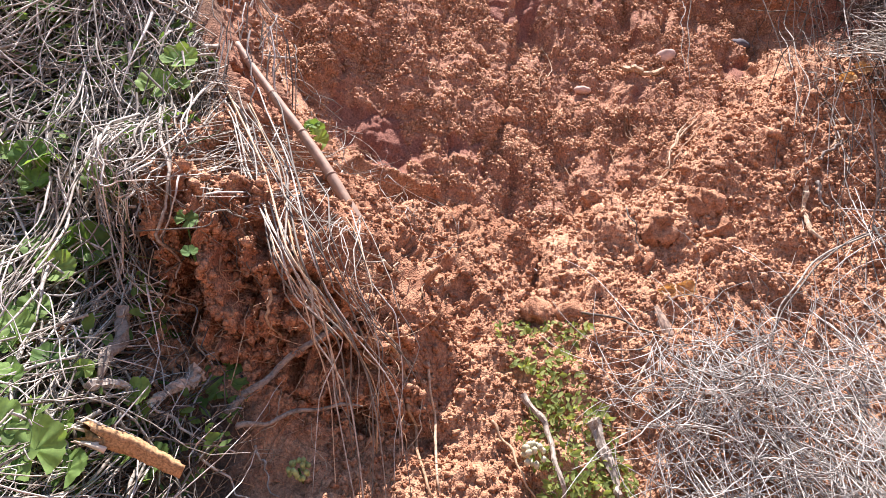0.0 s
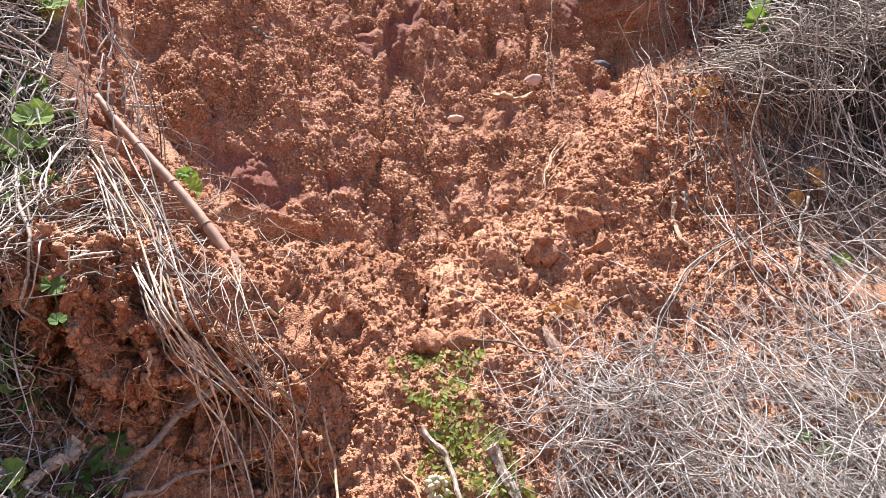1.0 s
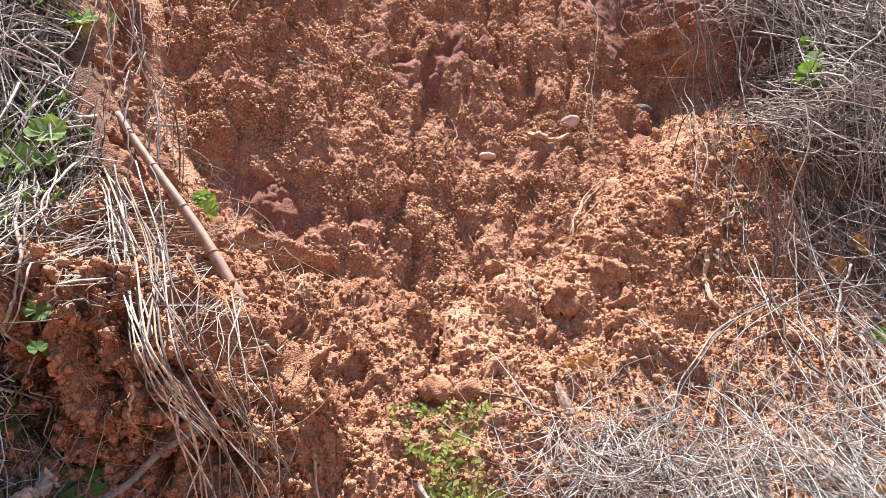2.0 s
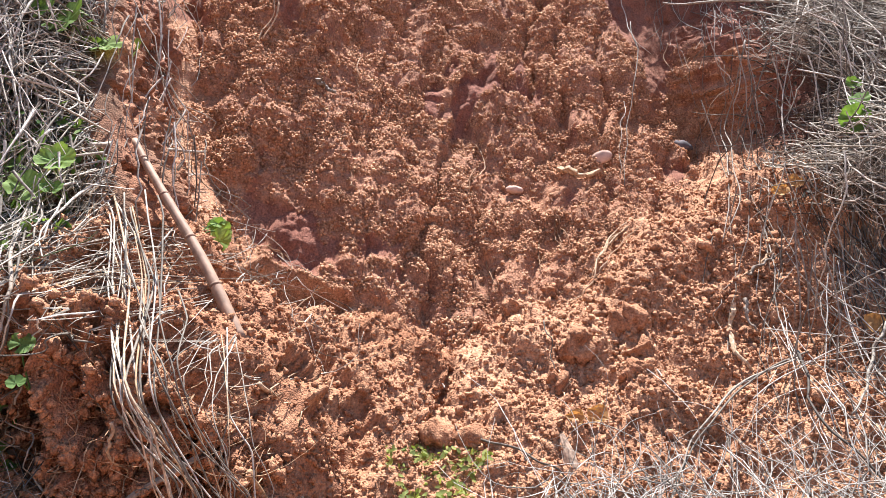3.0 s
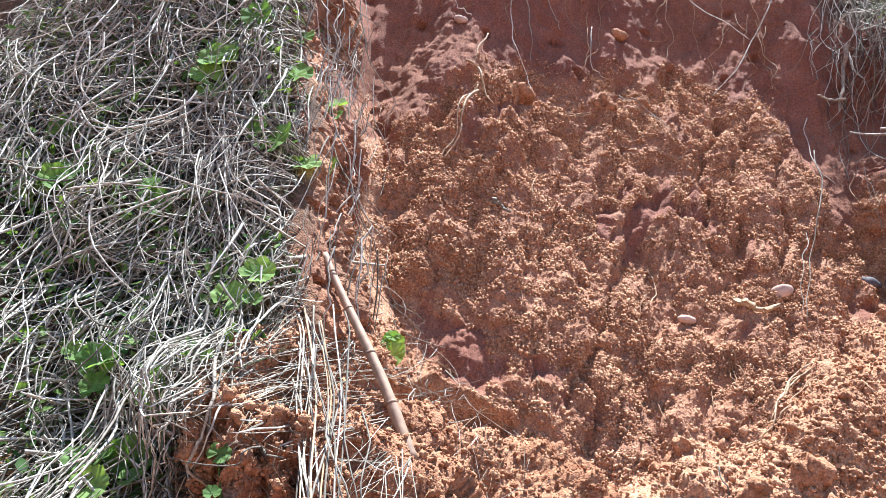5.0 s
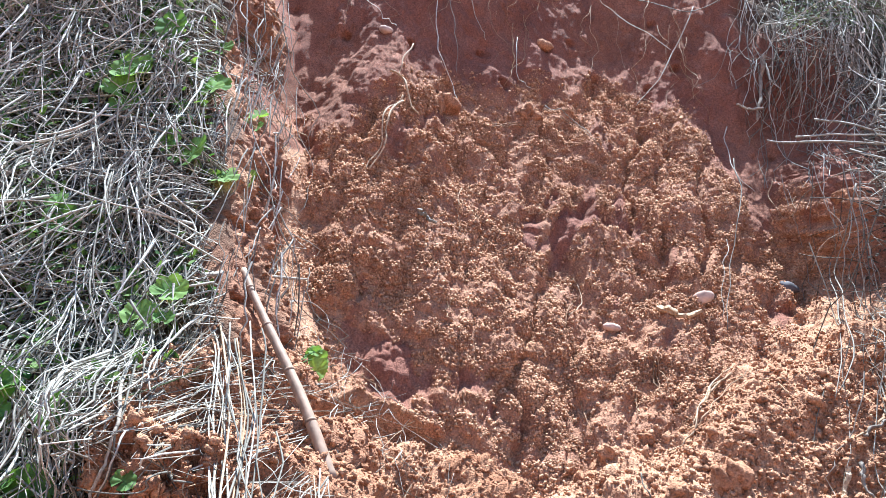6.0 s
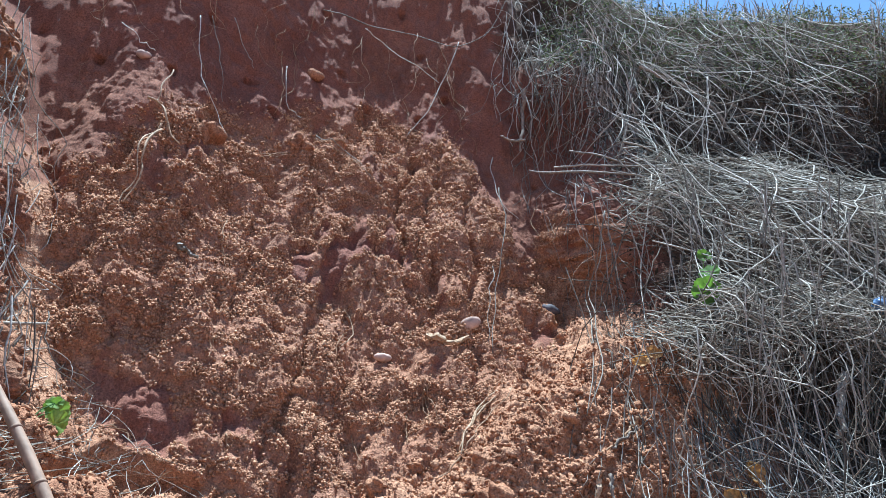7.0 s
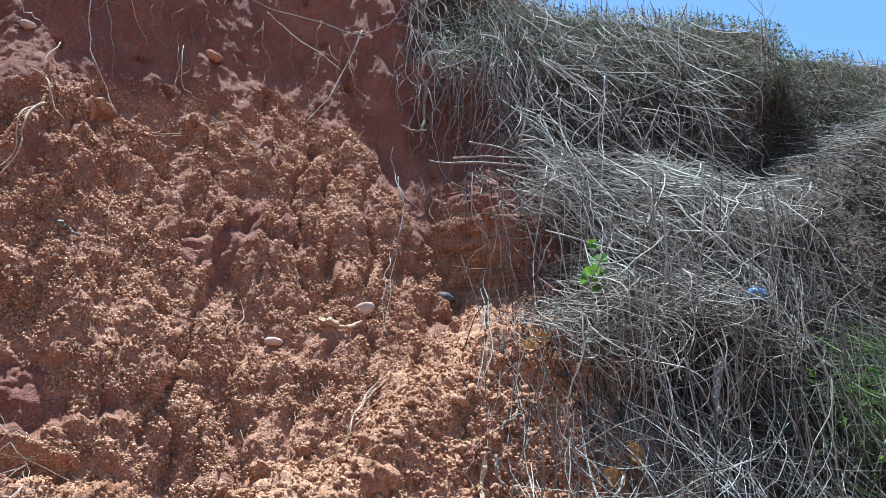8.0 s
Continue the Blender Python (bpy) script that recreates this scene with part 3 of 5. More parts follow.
# the grown-over slope beside the spur
mat_in("dry_vines", STRAW, 1300, (-1.55, -0.3, 1.15, 3.05), "pale dead vines matted over the grassy slope", 21, length=(0.12, 0.42), heading=(-72, 24), curl=0.5, radius=(0.0009, 0.0034), lift=(0.02, 0.14), allowed=straw_zone)
mat_in("broken_straw", STRAW, 1100, (-1.55, -0.35, 1.2, 3.05), "stiff broken straw scattered over the grassy slope", 26, length=(0.05, 0.24), heading=(-70, 60), curl=0.2, radius=(0.0009, 0.0042), lift=(0.02, 0.15), points=6, allowed=straw_zone)
mat_in("fine_twigs", STRAW, 2200, (-1.55, -0.35, 1.2, 3.05), "fine curled twigs tangled over the grassy slope", 29, length=(0.05, 0.2), heading=(-60, 120), curl=1.6, radius=(0.0007, 0.0016), lift=(0.02, 0.13), points=9, allowed=straw_zone)
mat_in("straw_bundles", STRAW, 420, (-1.5, -0.42, 1.5, 3.0), "bundles of pale flattened straw hanging down the slope", 73, length=(0.2, 0.5), heading=(-72, 13), curl=0.45, radius=(0.0012, 0.0036), lift=(0.06, 0.17), points=12, allowed=on_left, clumps=34)
# Low dark layer that paints the shaded gaps between the vines.
mat_in("dead_stems", DARK_STRAW, 2600, (-1.55, -0.4, 1.1, 3.05), "dead stems darkened for the shade beneath the vines", 22, length=(0.1, 0.4), heading=(-60, 90), curl=0.6, radius=(0.001, 0.003), lift=(0.0, 0.06), points=8, allowed=on_left)
low_left = lambda x, z: x < -0.22 + 0.04 * np.sin(30 * z)
mat_in("dry_vines", STRAW, 110, (-0.7, -0.2, 1.0, 1.36), "pale dead vines among weeds at the foot of the slope", 61, length=(0.1, 0.3), heading=(-60, 90), curl=0.9, radius=(0.001, 0.0026), lift=(0.04, 0.13), allowed=low_left)
mat_in("dead_stems", DARK_STRAW, 300, (-0.7, -0.2, 0.95, 1.36), "dark dead stems at the foot of the slope", 62, length=(0.08, 0.3), heading=(-40, 90), curl=0.7, radius=(0.001, 0.003), lift=(0.02, 0.1), points=8, allowed=low_left)
# the shoulder on the other side
on_right = lambda x, z: (x > 1.22 + 0.10 * np.sin(14 * z) + 0.06 * np.sin(37 * z)) & (x < 1.98 + 0.45 * (z - 1.9) + 0.1 * np.sin(17 * z))
thick = lambda x, z: on_right(x, z) & patchy(x, z, 5.0, 0.50, 171)
mat_in("dry_vines", BROWN_STRAW, 1700, (1.15, 2.4, 2.0, 2.9), "dead grey vines heaped over the shoulder of the bank", 23, length=(0.12, 0.42), heading=(-75, 75), curl=1.4, radius=(0.001, 0.0026), lift=(0.04, 0.24), allowed=thick)
mat_in("fine_twigs", BROWN_STRAW, 1300, (1.15, 2.6, 2.0, 2.88), "fine curled twigs tangled over the shoulder of the bank", 30, length=(0.06, 0.22), heading=(-40, 120), curl=1.5, radius=(0.0007, 0.0016), lift=(0.02, 0.2), points=9, allowed=on_right)
mat_in("broken_straw", STRAW, 170, (1.25, 2.4, 2.2, 2.95), "stiff broken straw leaning over the shoulder of the bank", 27, length=(0.2, 0.6), heading=(-60, 50), curl=0.2, radius=(0.0012, 0.0034), lift=(0.04, 0.24), points=6, allowed=on_right)
# Dark layer again: painted shade under the vines and over the hedge.
mat_in("dead_stems", DARK_STRAW, 2000, (1.2, 3.9, 1.75, 3.7), "dead stems darkened for the shade beneath the vines", 24, length=(0.12, 0.45), heading=(-70, 70), curl=0.7, radius=(0.001, 0.003), lift=(0.0, 0.16), points=9)
mat_in("bleached_grass_heap", GREY_STRAW, 2300, (0.50, 1.45, 0.95, 1.40), "heap of curled bleached grass fallen on the soil", 25, length=(0.10, 0.36), heading=(-60, 90), curl=1.1, radius=(0.0008, 0.0018), lift=(0.02, 0.15))
mat_in("tangled_vines", GREY_STRAW, 420, (0.80, 1.95, 1.15, 1.9), "loose tangle of pale dry vines across the soil", 28, length=(0.3, 0.8), heading=(-110, 50), curl=0.6, radius=(0.001, 0.0022), lift=(0.02, 0.16), allowed=lambda x, z: x > 0.80 + 0.9 * np.maximum(z - 1.45, 0))


def hanging(name, mat, count, tops, drop, label, seed, radius=(0.0013, 0.003), lift=(0.03, 0.15), points=14, wave=0.06, place=None, front=None):
    """Strands that hang free from a stretch (x0, x1, z0, z1) of the slope."""
    rng = np.random.default_rng(seed)
    x0, x1, z0, z1 = tops
    x, z = x0 + (x1 - x0) * rng.uniform(0, 1, count) ** 0.7, rng.uniform(z0, z1, count)
    if place is not None:
        x = place(z, rng)
    fall = rng.uniform(*drop, count)
    off = rng.uniform(*lift, count)
    y = rough_y(x, z) - off
    if front is not None:
        y = front(z, rng)
        x = x + np.clip(y - front(z, None), 0, 1) / 9
    drift, phase = rng.normal(0, 0.2, count), rng.uniform(0, 6.3, count)
    out = np.zeros((count, points, 3))
    for k in range(points):
        u = k / (points - 1)
        px = x + drift * u * fall + wave * rng.uniform(0.3, 1, count) * (np.sin(phase + u * 7) + 0.5 * np.sin(phase * 3 + u * 17)) * u
        pz = z - fall * u
        wall = rough_y(px, pz) - 0.008
        out[:, k] = np.stack([px, np.minimum(y - 0.06 * np.sin(u * 3.1) + 0.15 * u * u * fall, wall), pz], -1)
    r = rng.uniform(*radius, count)
    v, f = tubes(out, r[:, None] * np.linspace(1, 0.5, points)[None], 3)
    return tagged(bulk(name, v, f, mat), label, "vines", kind="stuff")


mat_in("bent_stems", STRAW, 130, (1.2, 2.4, 2.1, 2.95), "thick bent stems over the vines", 63, length=(0.25, 0.7), heading=(-75, 45), curl=0.4, radius=(0.0016, 0.0036), lift=(0.06, 0.22), points=9, allowed=on_right)
mat_in("bent_stems", STRAW, 170, (-1.5, -0.4, 1.35, 3.0), "thick bent stems over the vines", 64, length=(0.2, 0.6), heading=(-85, 50), curl=0.5, radius=(0.0016, 0.0036), lift=(0.04, 0.12), points=9, allowed=straw_zone)
hanging("hanging_vines", BROWN_STRAW, 300, (1.0, 2.15, 1.85, 2.75), (0.3, 1.0), "pale dry vines hanging over bare clay", 31, lift=(0.08, 0.40))
hanging("hanging_vines", DARK_STRAW, 150, (1.25, 2.1, 1.95, 2.3), (0.3, 0.75), "dark dry vines hanging over bare clay", 32, lift=(0.0, 0.08))
hanging("hanging_roots", STRAW, 150, (0.88, 1.5, 3.2, 3.85), (0.25, 0.75), "grey dead grass hanging from the upper edge", 33, lift=(0.02, 0.12))
hanging("hanging_roots", DARK_STRAW, 300, (0.95, 2.3, 3.2, 3.75), (0.25, 0.7), "dark dead grass hanging from the upper edge", 34, lift=(0.0, 0.10))
hanging("hanging_roots", ROOT, 26, (-0.6, 0.7, 3.3, 3.6), (0.15, 0.5), "thin roots hanging from the upper edge", 35, (0.0008, 0.0018), (0.0, 0.03))
hanging("edge_vines", STRAW, 170, (-1, 0, 1.95, 3.2), (0.2, 0.7), "pale vines trailing off the edge of the grassy slope", 36, lift=(0.02, 0.10), place=lambda z, rng: left_edge(z) + rng.uniform(-0.14, 0.03, len(z)))
hanging("edge_vines", DARK_STRAW, 24, (-1, 0, 1.95, 3.2), (0.2, 0.6), "dark vines trailing off the edge of the grassy slope", 39, lift=(0.0, 0.06), place=lambda z, rng: left_edge(z) + rng.uniform(-0.14, 0.03, len(z)))
slope_front = lambda z, rng: left_bank(left_edge(z) - 0.05, z) + (0 * z if rng is None else rng.uniform(-0.05, 0.32, len(z)))
hanging("edge_vines", STRAW, 120, (-1, 0, 2.0, 3.2), (0.2, 0.8), "pale vines hanging down the torn edge", 69, place=lambda z, rng: left_edge(z) + rng.uniform(0.02, 0.10, len(z)), front=slope_front)
hanging("edge_roots", ROOT, 190, (-1, 0, 1.9, 3.1), (0.1, 0.4), "brown roots hanging out of the cut edge", 40, (0.0006, 0.0016), (0.0, 0.03), place=lambda z, rng: left_edge(z) + rng.uniform(-0.04, 0.05, len(z)))
hanging("spur_roots", ROOT, 64, (-0.42, 0.06, 1.22, 1.62), (0.05, 0.3), "fine brown roots hanging out of the undercut soil", 37, (0.0006, 0.0018), (0.0, 0.03), wave=0.06)
mat_in("spur_twigs", STRAW, 200, (-0.45, 0.0, 1.55, 2.0), "fine dry twigs strewn over the soil spur", 66, length=(0.06, 0.3), heading=(-75, 50), curl=0.7, radius=(0.0006, 0.0016), lift=(0.005, 0.05), points=9, allowed=lambda x, z: (x > -0.5) & (z < 1.72 - 0.75 * x) & (z > 1.48 - 0.4 * x))
mat_in("spur_twigs", ROOT, 60, (-0.45, 0.06, 1.15, 1.75), "fine brown rootlets strewn over the soil spur", 67, length=(0.05, 0.25), heading=(-90, 50), curl=0.8, radius=(0.0006, 0.0015), lift=(0.004, 0.03), points=9)


# ---- green growth ----
def leaflets(name, mat, count, inside, label, seed, size=(0.006, 0.018), lift=(0.0, 0.06), allowed=None, upright=0.6):
    """Small folded leaves strewn over a stretch of the slope."""
    rng = np.random.default_rng(seed)
    x0, x1, z0, z1 = inside
    x, z = rng.uniform(x0, x1, count * 4), rng.uniform(z0, z1, count * 4)
    if allowed is not None:
        ok = allowed(x, z)
        x, z = x[ok], z[ok]
    x, z = x[:count], z[:count]
    n = len(x)
    c = lay(x, z, rng.uniform(*lift, n))
    out = np.stack([rng.normal(0, 0.5, n), rng.normal(-0.7, 0.4, n), rng.normal(upright, 0.4, n)], -1)
    out /= np.linalg.norm(out, axis=1, keepdims=True)
    along = np.cross(out, rng.normal(size=(n, 3)))
    along /= np.linalg.norm(along, axis=1, keepdims=True)
    across = np.cross(out, along)
    s = rng.uniform(*size, n)[:, None]
    w = s * rng.uniform(0.35, 0.6, (n, 1))
    base, tip, mid = c - along * s, c + along * s, c - out * w * 0.25
    l1, l2 = c + across * w - along * s * 0.25, c + across * w * 0.7 + along * s * 0.5
    r1, r2 = c - across * w - along * s * 0.25, c - across * w * 0.7 + along * s * 0.5
    verts = np.stack([base, l1, l2, tip, r2, r1, mid], 1)
    f = np.array([[0, 1, 6], [1, 2, 6], [2, 3, 6], [3, 4, 6], [4, 5, 6], [5, 0, 6]])
    faces = (f[None] + (np.arange(n) * 7)[:, None, None]).reshape(-1, 3)
    return tagged(bulk(name, verts, faces, mat), label, "plants", kind="stuff")


leaflets("low_herbs", HERB, 8000, (-1.55, -0.36, 1.1, 3.0), "low green herbs growing through the dead vines", 41, (0.006, 0.020), (0.0, 0.12), lambda x, z: on_left(x, z) & patchy(x, z, 3.0, 0.62, 141))
leaflets("low_herbs", HERB, 900, (-0.75, -0.22, 0.98, 1.36), "low green herbs at the foot of the slope", 65, (0.006, 0.018), (0.02, 0.1), lambda x, z: low_left(x, z))
# Dark leaves fill the gaps as painted shade beneath the vines.
leaflets("dead_leaves", DEAD_LEAF, 3500, (-1.55, -0.36, 1.1, 3.0), "dead leaves darkened for the shade beneath the vines", 42, (0.008, 0.02), (0.0, 0.05), on_left)
leaflets("herb_patch", CRESS, 1500, (0.16, 0.5, 1.0, 1.41), "bright green herbs on the loose soil", 43, (0.004, 0.011), (0.0, 0.05), lambda x, z: np.abs(x - 0.28 - 0.30 * (1.40 - z)) < 0.02 + 0.12 * vnoise(x * 20, z * 20, 3))
leaflets("hedge_herbs", HEDGE, 15000, (1.05, 3.6, 3.35, 4.02), "green herbs crowning the bank", 44, (0.004, 0.010), (0.02, 0.14), lambda x, z: patchy(x, z, 2.2, 0.66, 144) & (z < rim(x) + 0.02))
# Darkened leaves stand in for shade on the hedge and shoulder.
leaflets("dead_leaves", DEAD_LEAF, 12000, (1.95, 3.4, 1.95, 3.6), "withered leaves darkened for the shade on the hedge", 45, (0.005, 0.013), (0.0, 0.14))
leaflets("dead_leaves", DEAD_LEAF, 3500, (1.2, 2.4, 2.0, 3.4), "withered leaves darkened for the shade under the vines", 46, (0.005, 0.013), (0.0, 0.10))
mat_in("hedge_straw", STRAW, 380, (1.2, 2.3, 3.0, 3.85), "long grey straw drooping over the shaded hedge", 70, length=(0.15, 0.5), heading=(-80, 35), curl=0.4, radius=(0.0012, 0.003), lift=(0.05, 0.25), points=9)
# Straw darkened in colour to carry the hedge's own shade.
mat_in("hedge_straw", DARK_STRAW, 1100, (1.9, 4.2, 1.9, 3.7), "dead straw darkened for the shade of the hedge", 71, length=(0.12, 0.4), heading=(-75, 60), curl=0.9, radius=(0.001, 0.0024), lift=(0.02, 0.14), points=8)
mat_in("green_grass", GRASS, 3000, (1.95, 3.6, 1.35, 2.05), "long green grass in the shade beside the bank", 47, length=(0.10, 0.34), heading=(75, 45), curl=0.9, radius=(0.0011, 0.0026), lift=(0.05, 0.40), points=7)
# Dark tone here too, for the hedge's shade over the grass.
mat_in("dry_grass", DARK_STRAW, 600, (1.95, 3.6, 1.4, 2.2), "dry stems among the green grass", 68, length=(0.1, 0.35), heading=(60, 70), curl=0.7, radius=(0.0008, 0.002), lift=(0.08, 0.42), points=8)
leaflets("grass_herbs", HERB, 3000, (1.95, 3.6, 1.3, 2.0), "small green leaves in the shaded grass", 49, (0.006, 0.02), (0.0, 0.32))
mat_in("green_grass", GRASS, 400, (-1.6, -0.42, 1.1, 2.6), "fine green grass between the dead vines", 48, length=(0.08, 0.25), heading=(70, 50), curl=0.8, radius=(0.0008, 0.0018), lift=(0.0, 0.08), points=7, allowed=on_left)


mat_in("crown_straw", STRAW, 1500, (0.95, 4.6, 3.2, 4.05), "dry grass and stems crowning the bank", 38, length=(0.08, 0.3), heading=(-85, 60), curl=0.6, radius=(0.0009, 0.0022), lift=(0.0, 0.07), points=8)


def stubble(count, seed):
    """Cut dry stalks standing along the upper edge."""
    rng = np.random.default_rng(seed)
    x = np.concatenate([rng.uniform(1.0, 2.6, count // 2), rng.uniform(2.2, 6.0, count // 2)])
    z = rim(x) + rng.uniform(-0.10, 0.10, count)
    foot = np.stack([x, bank_y(x, z), z], -1)
    tall = 0.03 + 0.10 * rng.uniform(0, 1, count)[:, None] ** 1.8
    lean = np.stack([rng.normal(0, 0.3, count), rng.normal(0, 0.3, count), np.ones(count)], -1)
    u = np.linspace(0, 1, 5)[None, :, None]
    out = foot[:, None] + lean[:, None] * tall[:, None] * u
    v, f = tubes(out, rng.uniform(0.0015, 0.0036, count)[:, None] * np.linspace(1, 0.6, 5)[None], 4)
    return tagged(bulk("stubble", v, f, STRAW), "dry cut stubble along the top of the bank", "stubble", kind="stuff")


stubble(1300, 51)


# ---- single things ----
def smooth_line(pts, count):
    """A curve through the given points."""
    p = np.asarray(pts, float)
    p = np.concatenate([[2 * p[0] - p[1]], p, [2 * p[-1] - p[-2]]])
    u = np.linspace(0, len(p) - 3 - 1e-6, count)
    i = u.astype(int)
    t = (u - i)[:, None]
    a, b, c, d = p[i], p[i + 1], p[i + 2], p[i + 3]
    return 0.5 * (2 * b + (c - a) * t + (2 * a - 5 * b + 4 * c - d) * t ** 2 + (3 * b - a - 3 * c + d) * t ** 3)


strand_count = 0


def strand(name, pts, r, lift, mat, label, category="vine", wiggle=0.004, taper=0.5):
    """One stem, vine or root laid along places (x, z) of the slope, lift metres above it."""
    global strand_count
    strand_count += 1
    rng = np.random.default_rng(900 + strand_count)
    k = max(8, 7 * len(pts))
    p = smooth_line(pts, k)
    u = np.linspace(0, 1, k)
    knot = np.interp(u * 9, np.arange(10), rng.normal(0, 1, 10)), np.interp(u * 7, np.arange(8), rng.normal(0, 1, 8))
    x, z = p[:, 0] + wiggle * knot[0], p[:, 1] + wiggle * knot[1]
    y = rough_y(x, z) if p.shape[1] == 2 else p[:, 1] + lift + r
    if p.shape[1] == 3:
        x, z = p[:, 0] + (1.6 * wiggle * knot[0] + 0.012 * np.sin(u * rng.uniform(5, 13) + rng.uniform(0, 6))) * np.sin(np.pi * u), p[:, 2]
    y = np.minimum(np.minimum(np.pad(y, (0, 1), mode="edge")[1:], np.pad(y, (1, 0), mode="edge")[:-1]), y)
    y = np.convolve(np.pad(y, 2, mode="edge"), np.ones(5) / 5, "valid") - lift - r + wiggle * np.roll(knot[0], 3)
    path = np.stack([x, y, z], -1)
    rad = r * (1 - (1 - taper) * u) * (1 + 0.12 * knot[1])
    sides = 13 if r > 0.006 else 7 if r > 0.004 else 5
    v, f = tubes(path[None], rad[None], sides)
    if r > 0.006:
        ring = v.reshape(k, sides, 3)
        v = (path[:, None] + (ring - path[:, None]) * (1 + 0.22 * rng.uniform(-1, 1, (1, sides, 1)) + 0.10 * rng.normal(size=(k, sides, 1)))).reshape(-1, 3)
    ends = len(v)
    v = np.concatenate([v, path[:1], path[-1:]])
    caps = [[ends, (j + 1) % sides, j, j] for j in range(sides)] + [[ends + 1, ends - sides + j, ends - sides + (j + 1) % sides, ends - sides + (j + 1) % sides] for j in range(sides)]
    me = bpy.data.meshes.new(name)
    me.from_pydata(v.tolist(), [], f.tolist() + [c[:3] for c in caps])
    me.polygons.foreach_set("use_smooth", np.full(len(me.polygons), r <= 0.006))
    me.materials.append(mat)
    return tagged(new(name, me), label, category)


def part(name, bm, material, parent, label=""):
    me = bpy.data.meshes.new(name)
    bm.to_mesh(me)
    bm.free()
    me.polygons.foreach_set("use_smooth", np.ones(len(me.polygons), bool))
    me.materials.append(material)
    ob = new(name, me)
    ob.parent = parent
    return tagged(ob, label) if label else ob


def mallow_mesh(seed):
    """A round, lobed leaf with a notch at its stalk, folded along its veins, about 2 across."""
    rng = np.random.default_rng(seed)
    bm = bmesh.new()
    spokes, rings = 44, (0.35, 0.7, 1.0)
    centre = bm.verts.new((0, 0, -0.10))
    rows = []
    cup = rng.uniform(0.05, 0.3)
    for r in rings:
        row = []
        for k in range(spokes + 1):
            a = radians(-90 + 14 + (360 - 28) * k / spokes)
            lobe = 1 + (0.10 * abs(math.cos(3.5 * (a + math.pi / 2))) + 0.045 * math.cos(22 * a)) * r - 0.04
            fold = 0.07 * math.cos(7 * (a + math.pi / 2)) * r
            wave = cup * (r * r - 0.3) + 0.10 * math.sin(2 * a + seed) * r * r
            row.append(bm.verts.new((math.cos(a) * r * lobe, math.sin(a) * r * lobe, fold + wave)))
        rows.append(row)
    for k in range(spokes):
        bm.faces.new((centre, rows[0][k], rows[0][k + 1]))
        for lo, hi in zip(rows, rows[1:]):
            bm.faces.new((lo[k], hi[k], hi[k + 1], lo[k + 1]))
    me = bpy.data.meshes.new("mallow_leaf")
    bm.to_mesh(me)
    bm.free()
    me.polygons.foreach_set("use_smooth", np.ones(len(me.polygons), bool))
    me.materials.append(MALLOW)
    return me


LEAVES = [mallow_mesh(k) for k in range(5)]
leaf_count = 0


def mallow(leaves, label="green mallow plant with round lobed leaves among dead vines"):
    """A plant: leaves (x, z, width, lift) on stalks from one foot."""
    global leaf_count
    xs, zs = [q[0] for q in leaves], [q[1] for q in leaves]
    fx, fz = sum(xs) / len(xs), min(zs) - 0.02
    foot = Vector((fx, float(rough_y(fx, fz)) - 0.005, fz))
    root = tagged(new("mallow_plant"), label, "plant", "mallow plants")
    root.matrix_world = Matrix.Translation(foot)
    for x, z, width, lift in leaves:
        leaf_count += 1
        rng = np.random.default_rng(3000 + leaf_count)
        at = Vector((x, float(rough_y(x, z)) - lift, z))
        up = Vector((rng.normal(0, 0.28), -0.85 + rng.normal(0, 0.18), 0.7 + rng.normal(0, 0.25))).normalized()
        leaf = new("leaf", LEAVES[leaf_count % 5])
        leaf.parent = root
        turn = up.to_track_quat("Z", "Y").to_matrix().to_4x4() @ Matrix.Rotation(rng.uniform(-0.9, 0.9), 4, "Z")
        leaf.matrix_local = Matrix.Translation(at - foot) @ turn @ Matrix.Scale(width / 2, 4)
        joint = at - up * 0.06 * width
        sag = (foot + joint) / 2 + Vector((0, -0.01, 0.012))
        path = smooth_line([foot, sag, joint], 9)
        v, f = tubes((path - np.array(foot))[None], np.linspace(0.0018, 0.0011, 9)[None], 5)
        me = bpy.data.meshes.new("stalk")
        me.from_pydata(v.tolist(), [], f.tolist())
        me.materials.append(HERB)
        new("stalk", me).parent = root
    return root


mallow([(-0.424, 1.309, 0.091, 0.12), (-0.487, 1.343, 0.061, 0.12), (-0.394, 1.273, 0.066, 0.12), (-0.357, 1.270, 0.046, 0.12), (-0.413, 1.331, 0.039, 0.12)])
mallow([(-0.600, 1.575, 0.056, 0.12), (-0.572, 1.583, 0.063, 0.12), (-0.527, 1.584, 0.077, 0.12), (-0.549, 1.542, 0.062, 0.12), (-0.498, 1.557, 0.047, 0.12)])
mallow([(-0.561, 1.454, 0.063, 0.12), (-0.549, 1.482, 0.052, 0.12), (-0.586, 1.474, 0.035, 0.12), (-0.548, 1.430, 0.034, 0.12)])
mallow([(-0.489, 1.411, 0.049, 0.12), (-0.512, 1.390, 0.043, 0.12), (-0.538, 1.399, 0.043, 0.12), (-0.418, 1.398, 0.030, 0.12)])
mallow([(-0.363, 1.351, 0.049, 0.12), (-0.317, 1.257, 0.059, 0.12)])
mallow([(-0.516, 1.724, 0.062, 0.12), (-0.505, 1.698, 0.069, 0.12)])
mallow([(-0.280, 1.347, 0.079, 0.07)])
mallow([(-0.453, 1.955, 0.073, 0.12), (-0.486, 1.898, 0.073, 0.12), (-0.438, 1.897, 0.041, 0.12), (-0.459, 1.952, 0.043, 0.12)])
